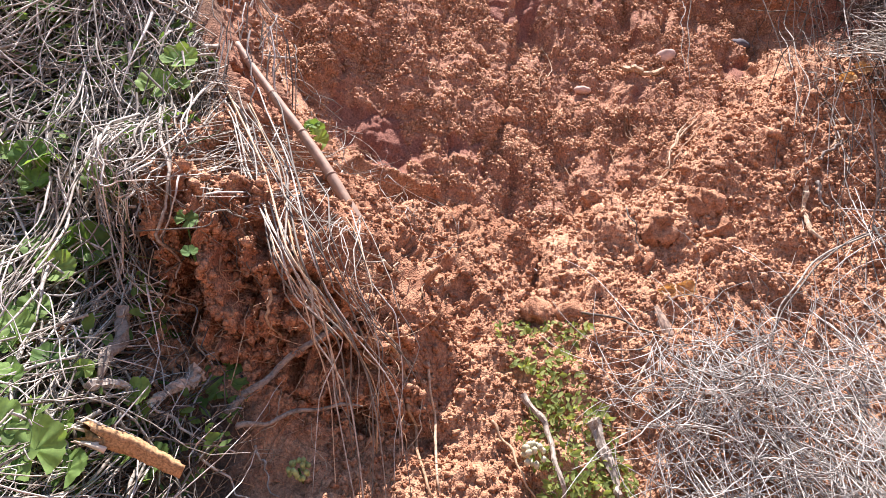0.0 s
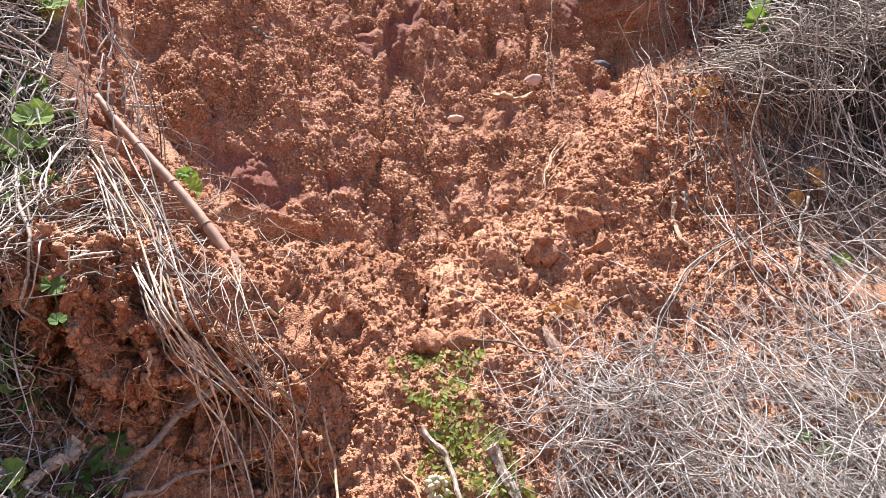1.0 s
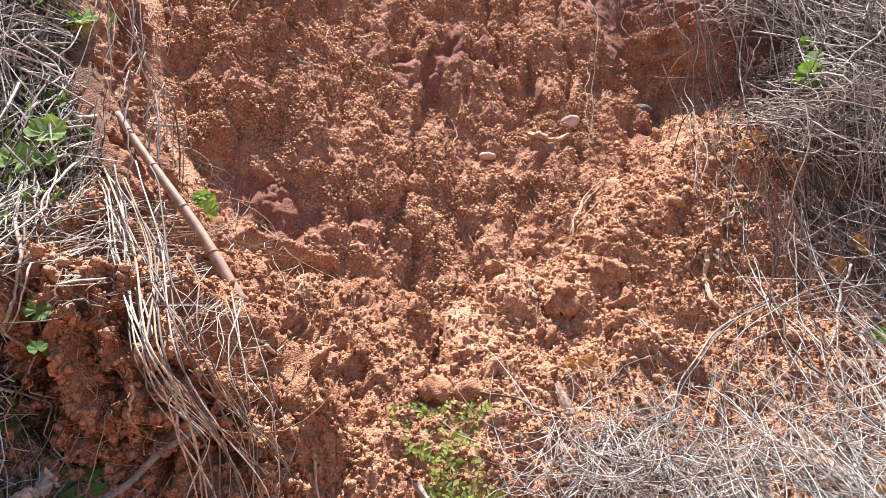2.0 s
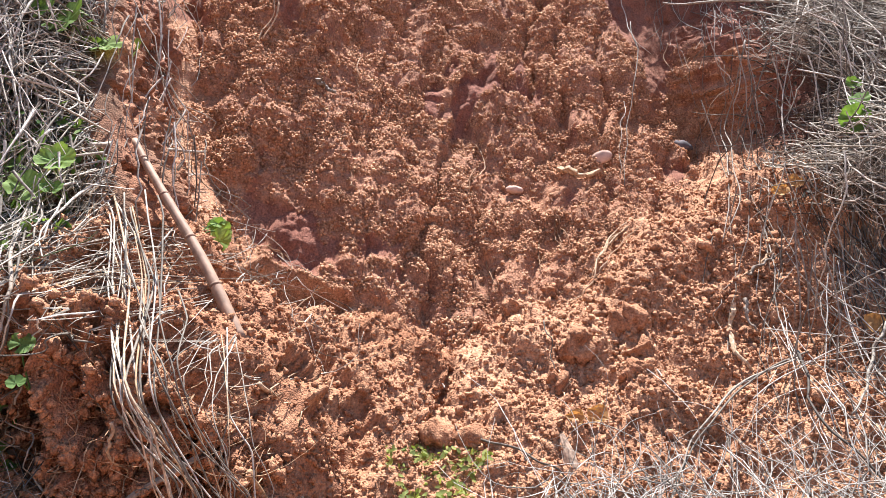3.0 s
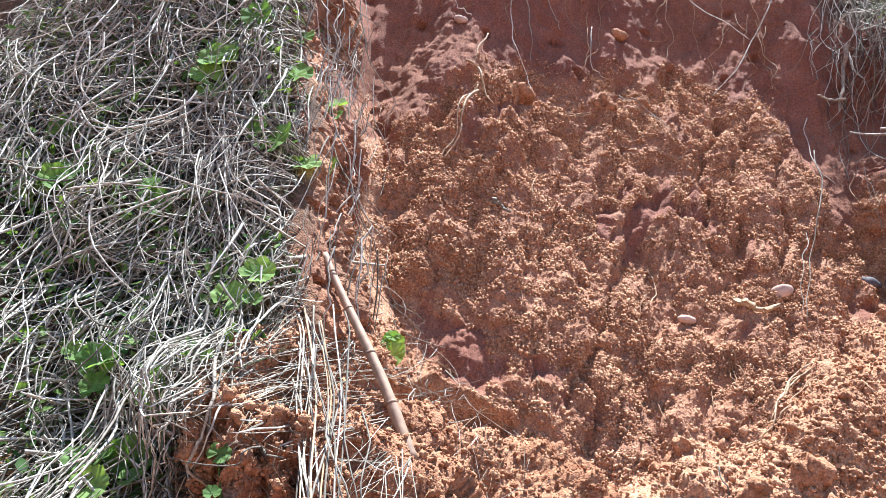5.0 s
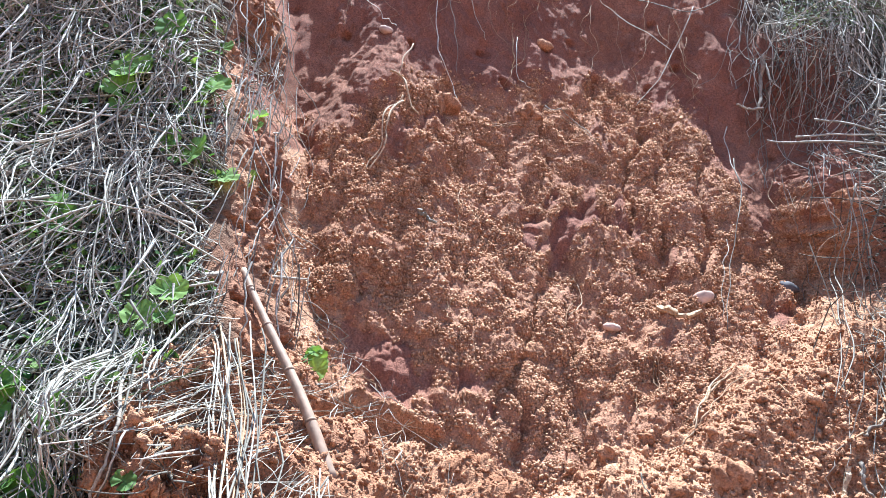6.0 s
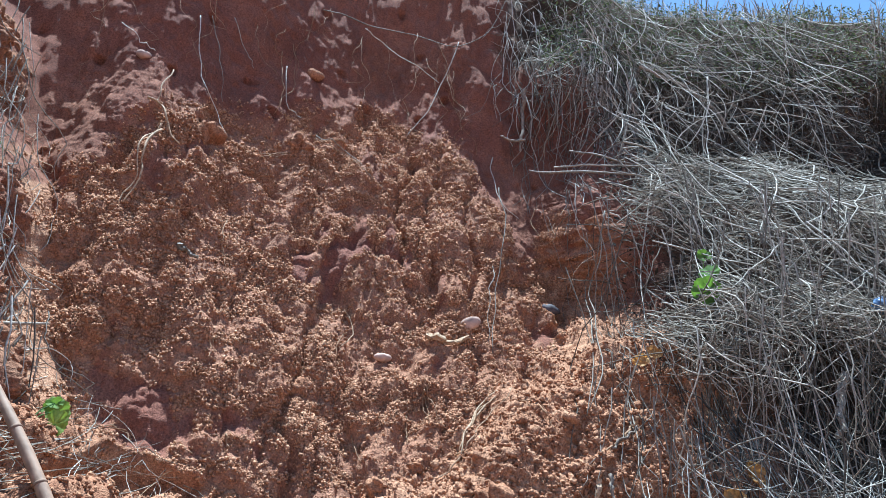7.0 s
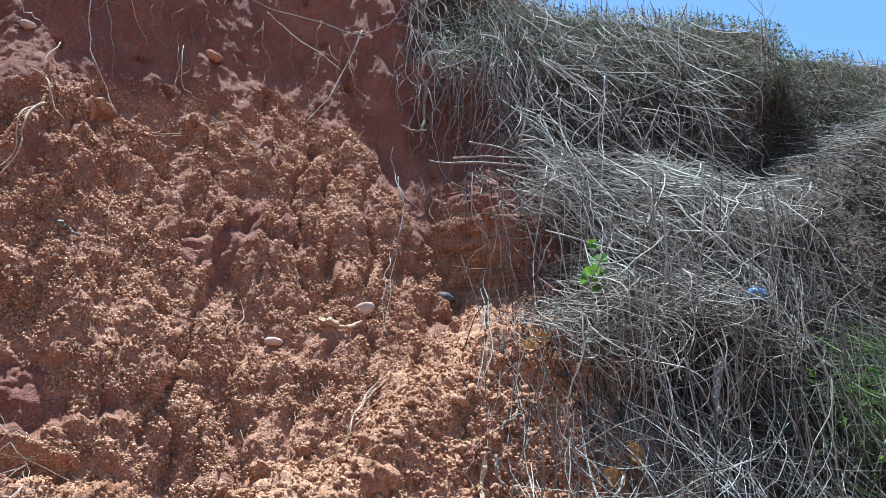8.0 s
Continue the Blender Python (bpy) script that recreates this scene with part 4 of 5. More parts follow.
mallow([(-0.315, 1.626, 0.038, 0.07), (-0.289, 1.573, 0.027, 0.07)])
mallow([(-0.280, 1.862, 0.060, 0.12), (-0.265, 1.834, 0.065, 0.12), (-0.286, 1.881, 0.038, 0.12)])
mallow([(-0.659, 1.742, 0.067, 0.12), (-0.655, 1.694, 0.053, 0.12)])
mallow([(-0.574, 2.304, 0.101, 0.12), (-0.518, 2.282, 0.091, 0.12), (-0.625, 2.328, 0.066, 0.12), (-0.534, 2.277, 0.081, 0.12)])
mallow([(-0.884, 2.530, 0.097, 0.12), (-0.832, 2.588, 0.086, 0.12), (-0.802, 2.440, 0.082, 0.12), (-0.902, 2.539, 0.065, 0.12)])
mallow([(-0.625, 2.524, 0.068, 0.12), (-0.589, 2.527, 0.072, 0.12), (-0.567, 2.478, 0.049, 0.12)])
mallow([(-1.111, 2.161, 0.101, 0.12), (-1.127, 2.119, 0.101, 0.12), (-1.044, 2.163, 0.101, 0.12), (-1.057, 2.142, 0.080, 0.12)])
mallow([(-0.769, 2.097, 0.078, 0.12), (-0.799, 2.141, 0.054, 0.12)])
mallow([(-0.669, 1.742, 0.074, 0.12), (-0.655, 1.698, 0.052, 0.12), (-0.721, 1.750, 0.046, 0.12)])
mallow([(-1.081, 2.520, 0.090, 0.12), (-1.179, 2.306, 0.075, 0.12)])
mallow([(1.405, 2.330, 0.062, 0.20), (1.372, 2.262, 0.085, 0.20), (1.412, 2.392, 0.045, 0.20)])
mallow([(-0.632, 2.546, 0.078, 0.12), (-0.754, 2.685, 0.085, 0.12), (-0.707, 2.710, 0.074, 0.12), (-0.582, 2.498, 0.059, 0.12)])
mallow([(-0.811, 2.536, 0.105, 0.12), (-0.878, 2.626, 0.077, 0.12), (-0.830, 2.485, 0.083, 0.12), (-0.807, 2.556, 0.085, 0.12)])
mallow([(1.331, 1.539, 0.042, 0.07)])
mallow([(1.027, 1.190, 0.041, 0.07), (1.086, 1.188, 0.048, 0.07), (0.991, 1.220, 0.033, 0.07)])
def sheaf(way, count, spread, seed, label, radius=(0.0013, 0.0024), shed=0.0, start=0.0):
    """Long vines that run side by side over the spur and hang off its lip."""
    rng = np.random.default_rng(seed)
    k = 46
    line = smooth_line(way, k)
    u = np.linspace(0, 1, k)
    for j in range(count):
        side, out = rng.normal(0, 1), rng.uniform(-0.6, 1)
        first, last = rng.uniform(0, 0.12) + start * rng.uniform(0, 1), 1 - shed * rng.uniform(0, 1)
        waver = np.interp(u * 8, np.arange(9), rng.normal(0, 1, 9)), np.interp(u * 6, np.arange(7), rng.normal(0, 1, 7))
        wide = np.interp(u, np.linspace(0, 1, len(spread)), spread)
        path = line.copy()
        path[:, 0] += wide * side + 0.013 * waver[0] + 0.018 * np.sin(u * 9 + 6 * rng.uniform()) * u
        path[:, 1] -= 0.5 * wide * out + 0.005 * waver[1]
        path[:, 2] += 0.25 * wide * side * (1 - u) + 0.006 * waver[1] * (1 - u)
        path = path[(u >= first) & (u <= last)]
        r = rng.uniform(*radius) * np.linspace(1.1, 0.6, len(path)) * (1 + 0.12 * waver[0][:len(path)])
        v, f = tubes(path[None], r[None], 6)
        me = bpy.data.meshes.new("vine")
        me.from_pydata(v.tolist(), [], f.tolist() + [list(range(6))[::-1], list(range(len(v) - 6, len(v)))])
        me.polygons.foreach_set("use_smooth", np.ones(len(me.polygons), bool))
        me.materials.append(STRAW if rng.uniform() < 0.8 else ROOT)
        tagged(new("vine", me), label, "vine", "vines over the spur")


sheaf([(-0.43, 1.84, 1.96), (-0.343, 1.72, 1.854), (-0.246, 1.56, 1.724), (-0.143, 1.34, 1.579), (-0.103, 1.33, 1.507), (-0.061, 1.34, 1.433), (-0.036, 1.36, 1.337), (-0.02, 1.38, 1.16), (-0.015, 1.39, 1.02)], 12, (0.032, 0.024, 0.02, 0.014, 0.02, 0.028, 0.036), 201, "long pale vine trailing over the soil spur", shed=0.25)
sheaf([(-0.40, 1.82, 1.95), (-0.31, 1.66, 1.83), (-0.20, 1.50, 1.69), (-0.12, 1.36, 1.60), (-0.05, 1.36, 1.48), (0.01, 1.40, 1.36), (0.03, 1.42, 1.22)], 9, (0.03, 0.03, 0.025, 0.03, 0.04), 202, "thin pale vine trailing over the soil spur", (0.0008, 0.0016), 0.5, 0.3)
sheaf([(-0.10, 1.66, 1.645), (-0.05, 1.54, 1.585), (-0.015, 1.45, 1.51), (0.01, 1.43, 1.42), (0.02, 1.43, 1.30), (0.035, 1.43, 1.12)], 7, (0.025, 0.025, 0.025, 0.03, 0.035), 203, "thin pale vine hanging over the soil lip", (0.0008, 0.0015), 0.5)
strand("root", [(-0.028, 1.552), (0.003, 1.478), (0.043, 1.387), (0.069, 1.285), (0.097, 1.145)], 0.0045, 0.02, ROOT, "orange brown root crossing the soil", "root")
strand("root", [(0.001, 1.422), (0.019, 1.317), (0.048, 1.233), (0.092, 1.142)], 0.005, 0.015, ROOT, "orange brown root crossing the soil", "root")
strand("root", [(-0.186, 1.501), (-0.191, 1.449), (-0.188, 1.394)], 0.003, 0.01, ROOT, "orange brown root crossing the soil", "root")
strand("stem", [(-0.509, 1.910), (-0.362, 1.708), (-0.360, 1.595), (-0.364, 1.524)], 0.0038, 0.05, WOOD, "flattened pale dead stem hanging down", "stem")
strand("stem", [(-0.496, 1.897), (-0.359, 1.709), (-0.358, 1.596), (-0.360, 1.536)], 0.0026, 0.05, STRAW, "flattened pale dead stem hanging down", "stem")
strand("vine", [(-0.265, 1.716), (-0.350, 1.729), (-0.329, 1.668), (-0.355, 1.595)], 0.0024, 0.05, STRAW, "curling pale twig above the soil", "vine")
strand("vine", [(-0.307, 1.774), (-0.359, 1.769), (-0.363, 1.731), (-0.362, 1.672)], 0.0024, 0.05, STRAW, "curling pale twig above the soil", "vine")
strand("vine", [(-0.258, 1.681), (-0.256, 1.675), (-0.278, 1.657), (-0.318, 1.623)], 0.0022, 0.05, STRAW, "curling pale twig above the soil", "vine")
strand("vine", [(-0.228, 1.631), (-0.264, 1.639), (-0.293, 1.615), (-0.512, 1.599)], 0.0022, 0.05, STRAW, "curling pale twig above the soil", "vine")
strand("stick", [(-0.225, 1.286), (-0.174, 1.286), (-0.036, 1.311)], 0.0052, 0.05, WOOD, "pale bare stick leaning on the soil", "stick")
strand("stick", [(-0.252, 1.302), (-0.213, 1.344), (-0.088, 1.439)], 0.008, 0.04, WOOD, "brown bare stick leaning on the soil", "stick")
strand("vine", [(-0.453, 1.499), (-0.381, 1.488), (-0.306, 1.464), (-0.327, 1.416)], 0.002, 0.03, STRAW, "pale vine across dark soil", "vine")
strand("vine", [(-0.448, 1.574), (-0.367, 1.435), (-0.350, 1.360)], 0.002, 0.05, STRAW, "pale vine across dark soil", "vine")
strand("vine", [(-0.334, 1.421), (-0.303, 1.348), (-0.294, 1.280), (-0.270, 1.260)], 0.002, 0.04, STRAW, "pale vine across dark soil", "vine")
strand("vine", [(-0.274, 1.260), (-0.226, 1.212), (-0.194, 1.178)], 0.0024, 0.04, STRAW, "pale vine across dark soil", "vine")
strand("vine", [(-0.202, 1.245), (-0.183, 1.211), (-0.162, 1.173)], 0.0024, 0.03, STRAW, "pale vine across dark soil", "vine")
strand("stick", [(-0.435, 1.472), (-0.413, 1.423), (-0.399, 1.375)], 0.013, 0.08, WOOD, "grey weathered stick in the weeds", "stick")
strand("stick", [(-0.309, 1.359), (-0.319, 1.353), (-0.351, 1.331)], 0.013, 0.08, WOOD, "grey weathered stick in the weeds", "stick")
strand("stick", [(-0.413, 1.375), (-0.369, 1.360)], 0.009, 0.08, WOOD, "split pale wood end in the weeds", "stick")
strand("stem", [(-0.452, 2.007), (-0.439, 2.048), (-0.361, 2.069)], 0.006, 0.08, WOOD, "dead stem sticking out over the scar", "stem")
strand("stem", [(-0.416, 1.993), (-0.344, 2.006), (-0.290, 1.973), (-0.289, 1.933)], 0.0014, 0.09, STRAW, "thin dead twig over the scar", "stem")
strand("vine", [(1.135, 2.369), (1.089, 2.162), (1.020, 1.999), (0.975, 1.888)], 0.0022, 0.06, STRAW, "pale hanging vine before the scar", "vine")
strand("vine", [(0.809, 2.414), (0.777, 2.268), (0.757, 2.116)], 0.0014, 0.02, STRAW, "pale hanging vine before the scar", "vine")
strand("root", [(0.987, 1.738), (0.974, 1.684), (0.966, 1.634), (0.995, 1.583)], 0.007, 0.012, ROOT, "pale curved root poking from the soil", "root")
strand("root", [(1.125, 1.892), (1.086, 1.843), (1.006, 1.791)], 0.0045, 0.01, ROOT, "pale curved root poking from the soil", "root")
strand("root", [(0.775, 1.957), (0.680, 1.860), (0.651, 1.775), (0.599, 1.723)], 0.003, 0.012, ROOT, "thin root lying on the scar", "root")
strand("root", [(0.559, 1.960), (0.567, 1.914), (0.575, 1.867)], 0.0026, 0.008, ROOT, "thin root lying on the scar", "root")
strand("root", [(0.329, 2.133), (0.307, 2.083), (0.303, 2.023)], 0.0022, 0.008, ROOT, "thin root lying on the scar", "root")
strand("root", [(0.059, 1.824), (0.070, 1.785), (0.088, 1.752)], 0.003, 0.006, ROOT, "thin root lying on the scar", "root")
strand("root", [(-0.238, 1.836), (-0.177, 1.824), (-0.137, 1.786)], 0.0014, 0.005, ROOT, "thin root lying on the scar", "root")
strand("stem", [(0.379, 1.436), (0.459, 1.425), (0.513, 1.399), (0.559, 1.371)], 0.0032, 0.04, DARK_STRAW, "dark dead stem across the soil", "stem")
strand("stick", [(0.249, 1.279), (0.301, 1.214), (0.325, 1.123)], 0.007, 0.03, WOOD, "pale stick lying on the soil", "stick")
strand("stick", [(0.184, 1.241), (0.230, 1.177), (0.274, 1.114)], 0.0035, 0.02, ROOT, "pale stick lying on the soil", "stick")
strand("stick", [(0.386, 1.240), (0.411, 1.178), (0.426, 1.131)], 0.011, 0.03, WOOD, "grey stick among the herbs", "stick")
strand("vine", [(0.492, 1.355), (0.464, 1.290), (0.450, 1.199), (0.454, 1.169)], 0.003, 0.03, ROOT, "brown vine beside the grass heap", "vine")
strand("vine", [(1.115, 1.633), (0.970, 1.565), (0.828, 1.469), (0.749, 1.372), (0.700, 1.310), (0.707, 1.220)], 0.0026, 0.09, STRAW, "pale vine arching over the grass heap", "vine")
strand("stem", [(1.080, 1.626), (1.073, 1.510), (1.123, 1.434), (1.201, 1.318)], 0.004, 0.1, DARK_STRAW, "long dark twig over the grass heap", "stem")
strand("vine", [(1.075, 1.620), (0.907, 1.534), (0.790, 1.444), (0.741, 1.349), (0.711, 1.230)], 0.003, 0.09, STRAW, "pale vine arching over the grass heap", "vine")
strand("stem", [(1.309, 1.710), (1.237, 1.595), (1.129, 1.521)], 0.0045, 0.12, STRAW, "pale stem hanging over the soil", "stem")
strand("vine", [(0.147, 3.485), (0.323, 3.472), (0.512, 3.466), (0.675, 3.392), (0.822, 3.501), (0.964, 3.821)], 0.0026, 0.14, STRAW, "long pale vine slung along the upper edge", "vine")
strand("vine", [(0.298, 3.489), (0.395, 3.419), (0.494, 3.340), (0.623, 3.229)], 0.0022, 0.1, STRAW, "long pale vine slung along the upper edge", "vine")
strand("vine", [(0.702, 3.427), (0.624, 3.218), (0.569, 3.072), (0.487, 2.950)], 0.0026, 0.1, STRAW, "pale vine hanging from the upper edge", "vine")
strand("root", [(-0.270, 2.737), (-0.298, 2.673), (-0.292, 2.581), (-0.314, 2.458)], 0.0045, 0.03, ROOT, "pale root poking out of the scar", "root")
strand("root", [(-0.334, 2.857), (-0.297, 2.840), (-0.255, 2.737), (-0.217, 2.699)], 0.005, 0.02, ROOT, "pale root poking out of the scar", "root")
strand("root", [(-0.298, 3.006), (-0.313, 2.886), (-0.314, 2.839)], 0.003, 0.02, ROOT, "pale root poking out of the scar", "root")
strand("vine", [(-0.258, 3.264), (-0.232, 3.062), (-0.178, 2.923), (-0.124, 2.805)], 0.0022, 0.03, STRAW, "thin root hanging on the shaded clay", "root")
strand("vine", [(-0.230, 3.296), (-0.181, 3.127), (-0.153, 2.939)], 0.0018, 0.03, STRAW, "thin root hanging on the shaded clay", "root")
strand("vine", [(0.153, 2.910), (0.264, 2.857), (0.375, 2.727)], 0.002, 0.02, STRAW, "thin root lying on the scar", "root")
strand("vine", [(-0.029, 2.742), (0.037, 2.775), (0.097, 2.799)], 0.002, 0.02, ROOT, "thin root lying on the scar", "root")
strand("vine", [(0.004, 3.262), (0.027, 3.057), (0.009, 2.957)], 0.002, 0.02, ROOT, "thin root hanging on the shaded clay", "root")
strand("stick", [(-0.151, 2.348), (-0.129, 2.329), (-0.105, 2.314)], 0.008, 0.01, STRAW, "short pale stick stuck in the scar", "stick")
strand("root", [(0.316, 2.206), (0.344, 2.131), (0.313, 2.068)], 0.0022, 0.012, ROOT, "thin root lying on the scar", "root")
strand("root", [(0.570, 2.134), (0.602, 2.115), (0.645, 2.110), (0.698, 2.128)], 0.011, 0.008, ROOT, "thick pale twisted root on the scar", "root")
strand("vine", [(0.853, 2.754), (0.845, 2.544), (0.797, 2.302), (0.768, 2.075)], 0.002, 0.04, STRAW, "thin vine hanging before the scar", "vine")
strand("vine", [(1.168, 2.582), (1.118, 2.309), (1.055, 2.077), (0.973, 1.907)], 0.0026, 0.14, STRAW, "pale vine hanging before the clay", "vine")
strand("vine", [(1.332, 2.733), (1.233, 2.260), (1.213, 2.115), (1.214, 2.020)], 0.0024, 0.14, STRAW, "pale vine hanging before the clay", "vine")
strand("root", [(0.979, 3.246), (0.971, 3.142), (0.949, 2.961)], 0.009, 0.06, WOOD, "pale snapped root under the upper edge", "root")
strand("root", [(0.961, 3.012), (0.910, 2.994), (0.864, 2.996)], 0.006, 0.07, WOOD, "pale snapped root under the upper edge", "root")
strand("stem", [(1.497, 3.416), (1.422, 3.199), (1.293, 2.872)], 0.01, 0.06, WOOD, "pale dead stem standing against the shade", "stem")
strand("stem", [(1.513, 3.462), (1.734, 3.284), (1.868, 3.046), (1.912, 2.776)], 0.008, 0.1, WOOD, "pale dead stem leaning across the shade", "stem")
strand("stem", [(1.494, 3.425), (1.566, 3.376), (1.599, 3.338)], 0.007, 0.14, WOOD, "pale dead stem leaning across the shade", "stem")
strand("stem", [(1.776, 3.371), (1.726, 3.105), (1.642, 2.839)], 0.0035, 0.14, STRAW, "pale dead stem standing against the shade", "stem")
strand("stem", [(1.553, 3.210), (1.483, 2.901), (1.508, 2.697)], 0.003, 0.14, STRAW, "pale dead stem leaning across the shade", "stem")
strand("stem", [(0.970, 2.862), (1.236, 2.783), (1.577, 2.782), (1.941, 2.846)], 0.0045, 0.1, STRAW, "straight dry stalk laid over the vines", "stem")
strand("stem", [(1.117, 2.918), (1.349, 2.825), (1.732, 2.845)], 0.004, 0.12, STRAW, "straight dry stalk laid over the vines", "stem")
strand("stem", [(1.176, 2.734), (1.391, 2.631), (1.531, 2.563)], 0.004, 0.12, STRAW, "straight dry stalk laid over the vines", "stem")
strand("stem", [(1.067, 2.855), (1.378, 2.826), (1.832, 2.929)], 0.0035, 0.1, STRAW, "straight dry stalk laid over the vines", "stem")
strand("stem", [(1.233, 2.790), (1.483, 2.703), (1.602, 2.479)], 0.0035, 0.12, STRAW, "straight dry stalk laid over the vines", "stem")
strand("stem", [(1.711, 2.032), (1.676, 1.936), (1.631, 1.849)], 0.011, 0.1, WOOD, "thick cut stalk in the dead vines", "stem")
strand("vine", [(2.144, 2.342), (2.022, 2.196), (1.907, 2.097), (1.795, 2.037)], 0.003, 0.12, STRAW, "forked pale twig sticking out of the vines", "vine")
strand("vine", [(2.026, 2.214), (2.000, 2.151), (1.926, 2.083)], 0.0024, 0.12, STRAW, "forked pale twig sticking out of the vines", "vine")
strand("root", [(0.679, 1.846), (0.735, 1.920), (0.799, 1.957), (0.907, 1.965)], 0.003, 0.015, ROOT, "thin root lying on the scar", "root")
strand("root", [(0.640, 1.778), (0.693, 1.847), (0.806, 1.967)], 0.0026, 0.015, ROOT, "thin root lying on the scar", "root")
strand("root", [(1.017, 1.749), (1.016, 1.709), (1.035, 1.671)], 0.006, 0.03, WOOD, "pale root poking from the soil", "root")
strand("root", [(1.032, 1.816), (1.077, 1.836), (1.118, 1.871)], 0.005, 0.03, WOOD, "pale root poking from the soil", "root")
strand("root", [(1.246, 1.796), (1.287, 1.754), (1.345, 1.742)], 0.005, 0.08, WOOD, "pale bent twig in the hanging vines", "stem")
strand("stem", [(2.333, 3.052), (2.437, 2.971), (2.313, 2.748)], 0.004, 0.16, STRAW, "dry stalk leaning over the shoulder", "stem")
strand("root", [(-0.278, 2.749), (-0.301, 2.687), (-0.302, 2.554), (-0.330, 2.452)], 0.003, 0.025, ROOT, "pale root poking out of the scar", "root")
strand("root", [(0.148, 2.892), (0.283, 2.824), (0.368, 2.724)], 0.002, 0.012, ROOT, "thin root lying on the scar", "root")
strand("root", [(-0.018, 2.761), (0.088, 2.809)], 0.0024, 0.012, ROOT, "thin root lying on the scar", "root")
strand("vine", [(-0.718, 2.748), (-0.588, 2.459), (-0.524, 2.234), (-0.449, 2.054)], 0.0026, 0.05, STRAW, "pale vine trailing down beside the scar", "vine")
strand("vine", [(-0.708, 2.678), (-0.610, 2.460), (-0.551, 2.306), (-0.507, 2.166), (-0.416, 1.982)], 0.0022, 0.06, STRAW, "pale vine trailing down beside the scar", "vine")
strand("vine", [(-0.525, 2.273), (-0.487, 2.125), (-0.412, 1.998), (-0.347, 1.891)], 0.002, 0.06, STRAW, "pale vine trailing down beside the scar", "vine")
strand("stem", [(-0.789, 2.367), (-0.667, 2.377), (-0.573, 2.390)], 0.003, 0.08, STRAW, "dead stem laid across the vines", "stem")
strand("vine", [(-1.140, 2.636), (-1.014, 2.445), (-0.804, 2.233), (-0.755, 2.086)], 0.003, 0.1, STRAW, "long pale vine arching over the slope", "vine")
strand("vine", [(-1.104, 2.447), (-1.068, 2.528), (-0.920, 2.497), (-0.855, 2.418)], 0.003, 0.1, STRAW, "long pale vine arching over the slope", "vine")
strand("stem", [(-1.088, 1.934), (-0.929, 1.898), (-0.712, 1.838), (-0.437, 1.750)], 0.005, 0.06, STRAW, "thick straw lying on the slope", "stem")
strand("stem", [(-0.741, 1.725), (-0.626, 1.683), (-0.399, 1.640)], 0.005, 0.06, STRAW, "thick straw lying on the slope", "stem")
strand("stem", [(-0.845, 1.671), (-0.774, 1.642), (-0.722, 1.623)], 0.004, 0.07, STRAW, "thick straw lying on the slope", "stem")
strand("root", [(0.808, 1.933), (0.857, 1.930), (0.883, 1.889), (0.898, 1.838)], 0.0022, 0.01, ROOT, "thin root lying on the scar", "root")
strand("root", [(-0.034, 2.027), (-0.018, 2.049), (-0.010, 2.080)], 0.002, 0.01, ROOT, "thin root lying on the scar", "root")
strand("root", [(0.549, 1.559), (0.567, 1.532), (0.550, 1.493)], 0.002, 0.01, ROOT, "thin root lying on the scar", "root")
strand("twig", [(0.705, 1.588), (0.767, 1.574), (0.779, 1.537)], 0.002, 0.012, STRAW, "pale twig lying on the soil", "root")
strand("root", [(-0.024, 2.081), (-0.019, 2.037), (-0.003, 2.012)], 0.002, 0.01, ROOT, "thin root lying on the scar", "root")
strand("root", [(0.557, 1.967), (0.559, 1.910), (0.571, 1.871)], 0.002, 0.01, ROOT, "thin root lying on the scar", "root")
strand("root", [(0.508, 1.881), (0.516, 1.811)], 0.002, 0.01, ROOT, "thin root lying on the scar", "root")
strand("root", [(0.803, 1.972), (0.724, 1.928), (0.670, 1.843), (0.652, 1.796)], 0.003, 0.01, ROOT, "thin root lying on the scar", "root")
strand("root", [(-0.243, 1.830), (-0.193, 1.830), (-0.145, 1.806)], 0.0018, 0.01, ROOT, "thin root lying on the scar", "root")
strand("twig", [(0.219, 1.568), (0.261, 1.537), (0.289, 1.512)], 0.003, 0.012, STRAW, "pale twig lying on the soil", "root")
strand("twig", [(0.515, 1.670), (0.532, 1.600), (0.545, 1.536)], 0.002, 0.012, STRAW, "pale twig lying on the soil", "root")
strand("root", [(-0.066, 2.466), (-0.051, 2.364), (-0.033, 2.295)], 0.0018, 0.01, ROOT, "thin root lying on the scar", "root")
strand("root", [(0.091, 2.406), (0.099, 2.329)], 0.0018, 0.01, ROOT, "thin root lying on the scar", "root")
strand("root", [(0.567, 1.971), (0.584, 1.914), (0.596, 1.870)], 0.0018, 0.01, ROOT, "thin root lying on the scar", "root")
strand("root", [(0.363, 1.825), (0.388, 1.762), (0.397, 1.748)], 0.002, 0.01, ROOT, "thin root lying on the scar", "root")
strand("root", [(0.992, 2.684), (0.976, 2.621), (1.026, 2.530), (1.053, 2.611)], 0.002, 0.01, ROOT, "thin root lying on the scar", "root")
strand("twig", [(0.833, 2.917), (0.845, 2.731), (0.920, 2.637)], 0.002, 0.02, STRAW, "thin root hanging on the shaded clay", "root")
strand("twig", [(0.029, 3.195), (0.039, 3.018), (0.099, 2.975)], 0.002, 0.02, STRAW, "thin root hanging on the shaded clay", "root")
strand("twig", [(-0.495, 3.186), (-0.411, 3.104), (-0.360, 3.064)], 0.0018, 0.02, STRAW, "thin root hanging on the shaded clay", "root")
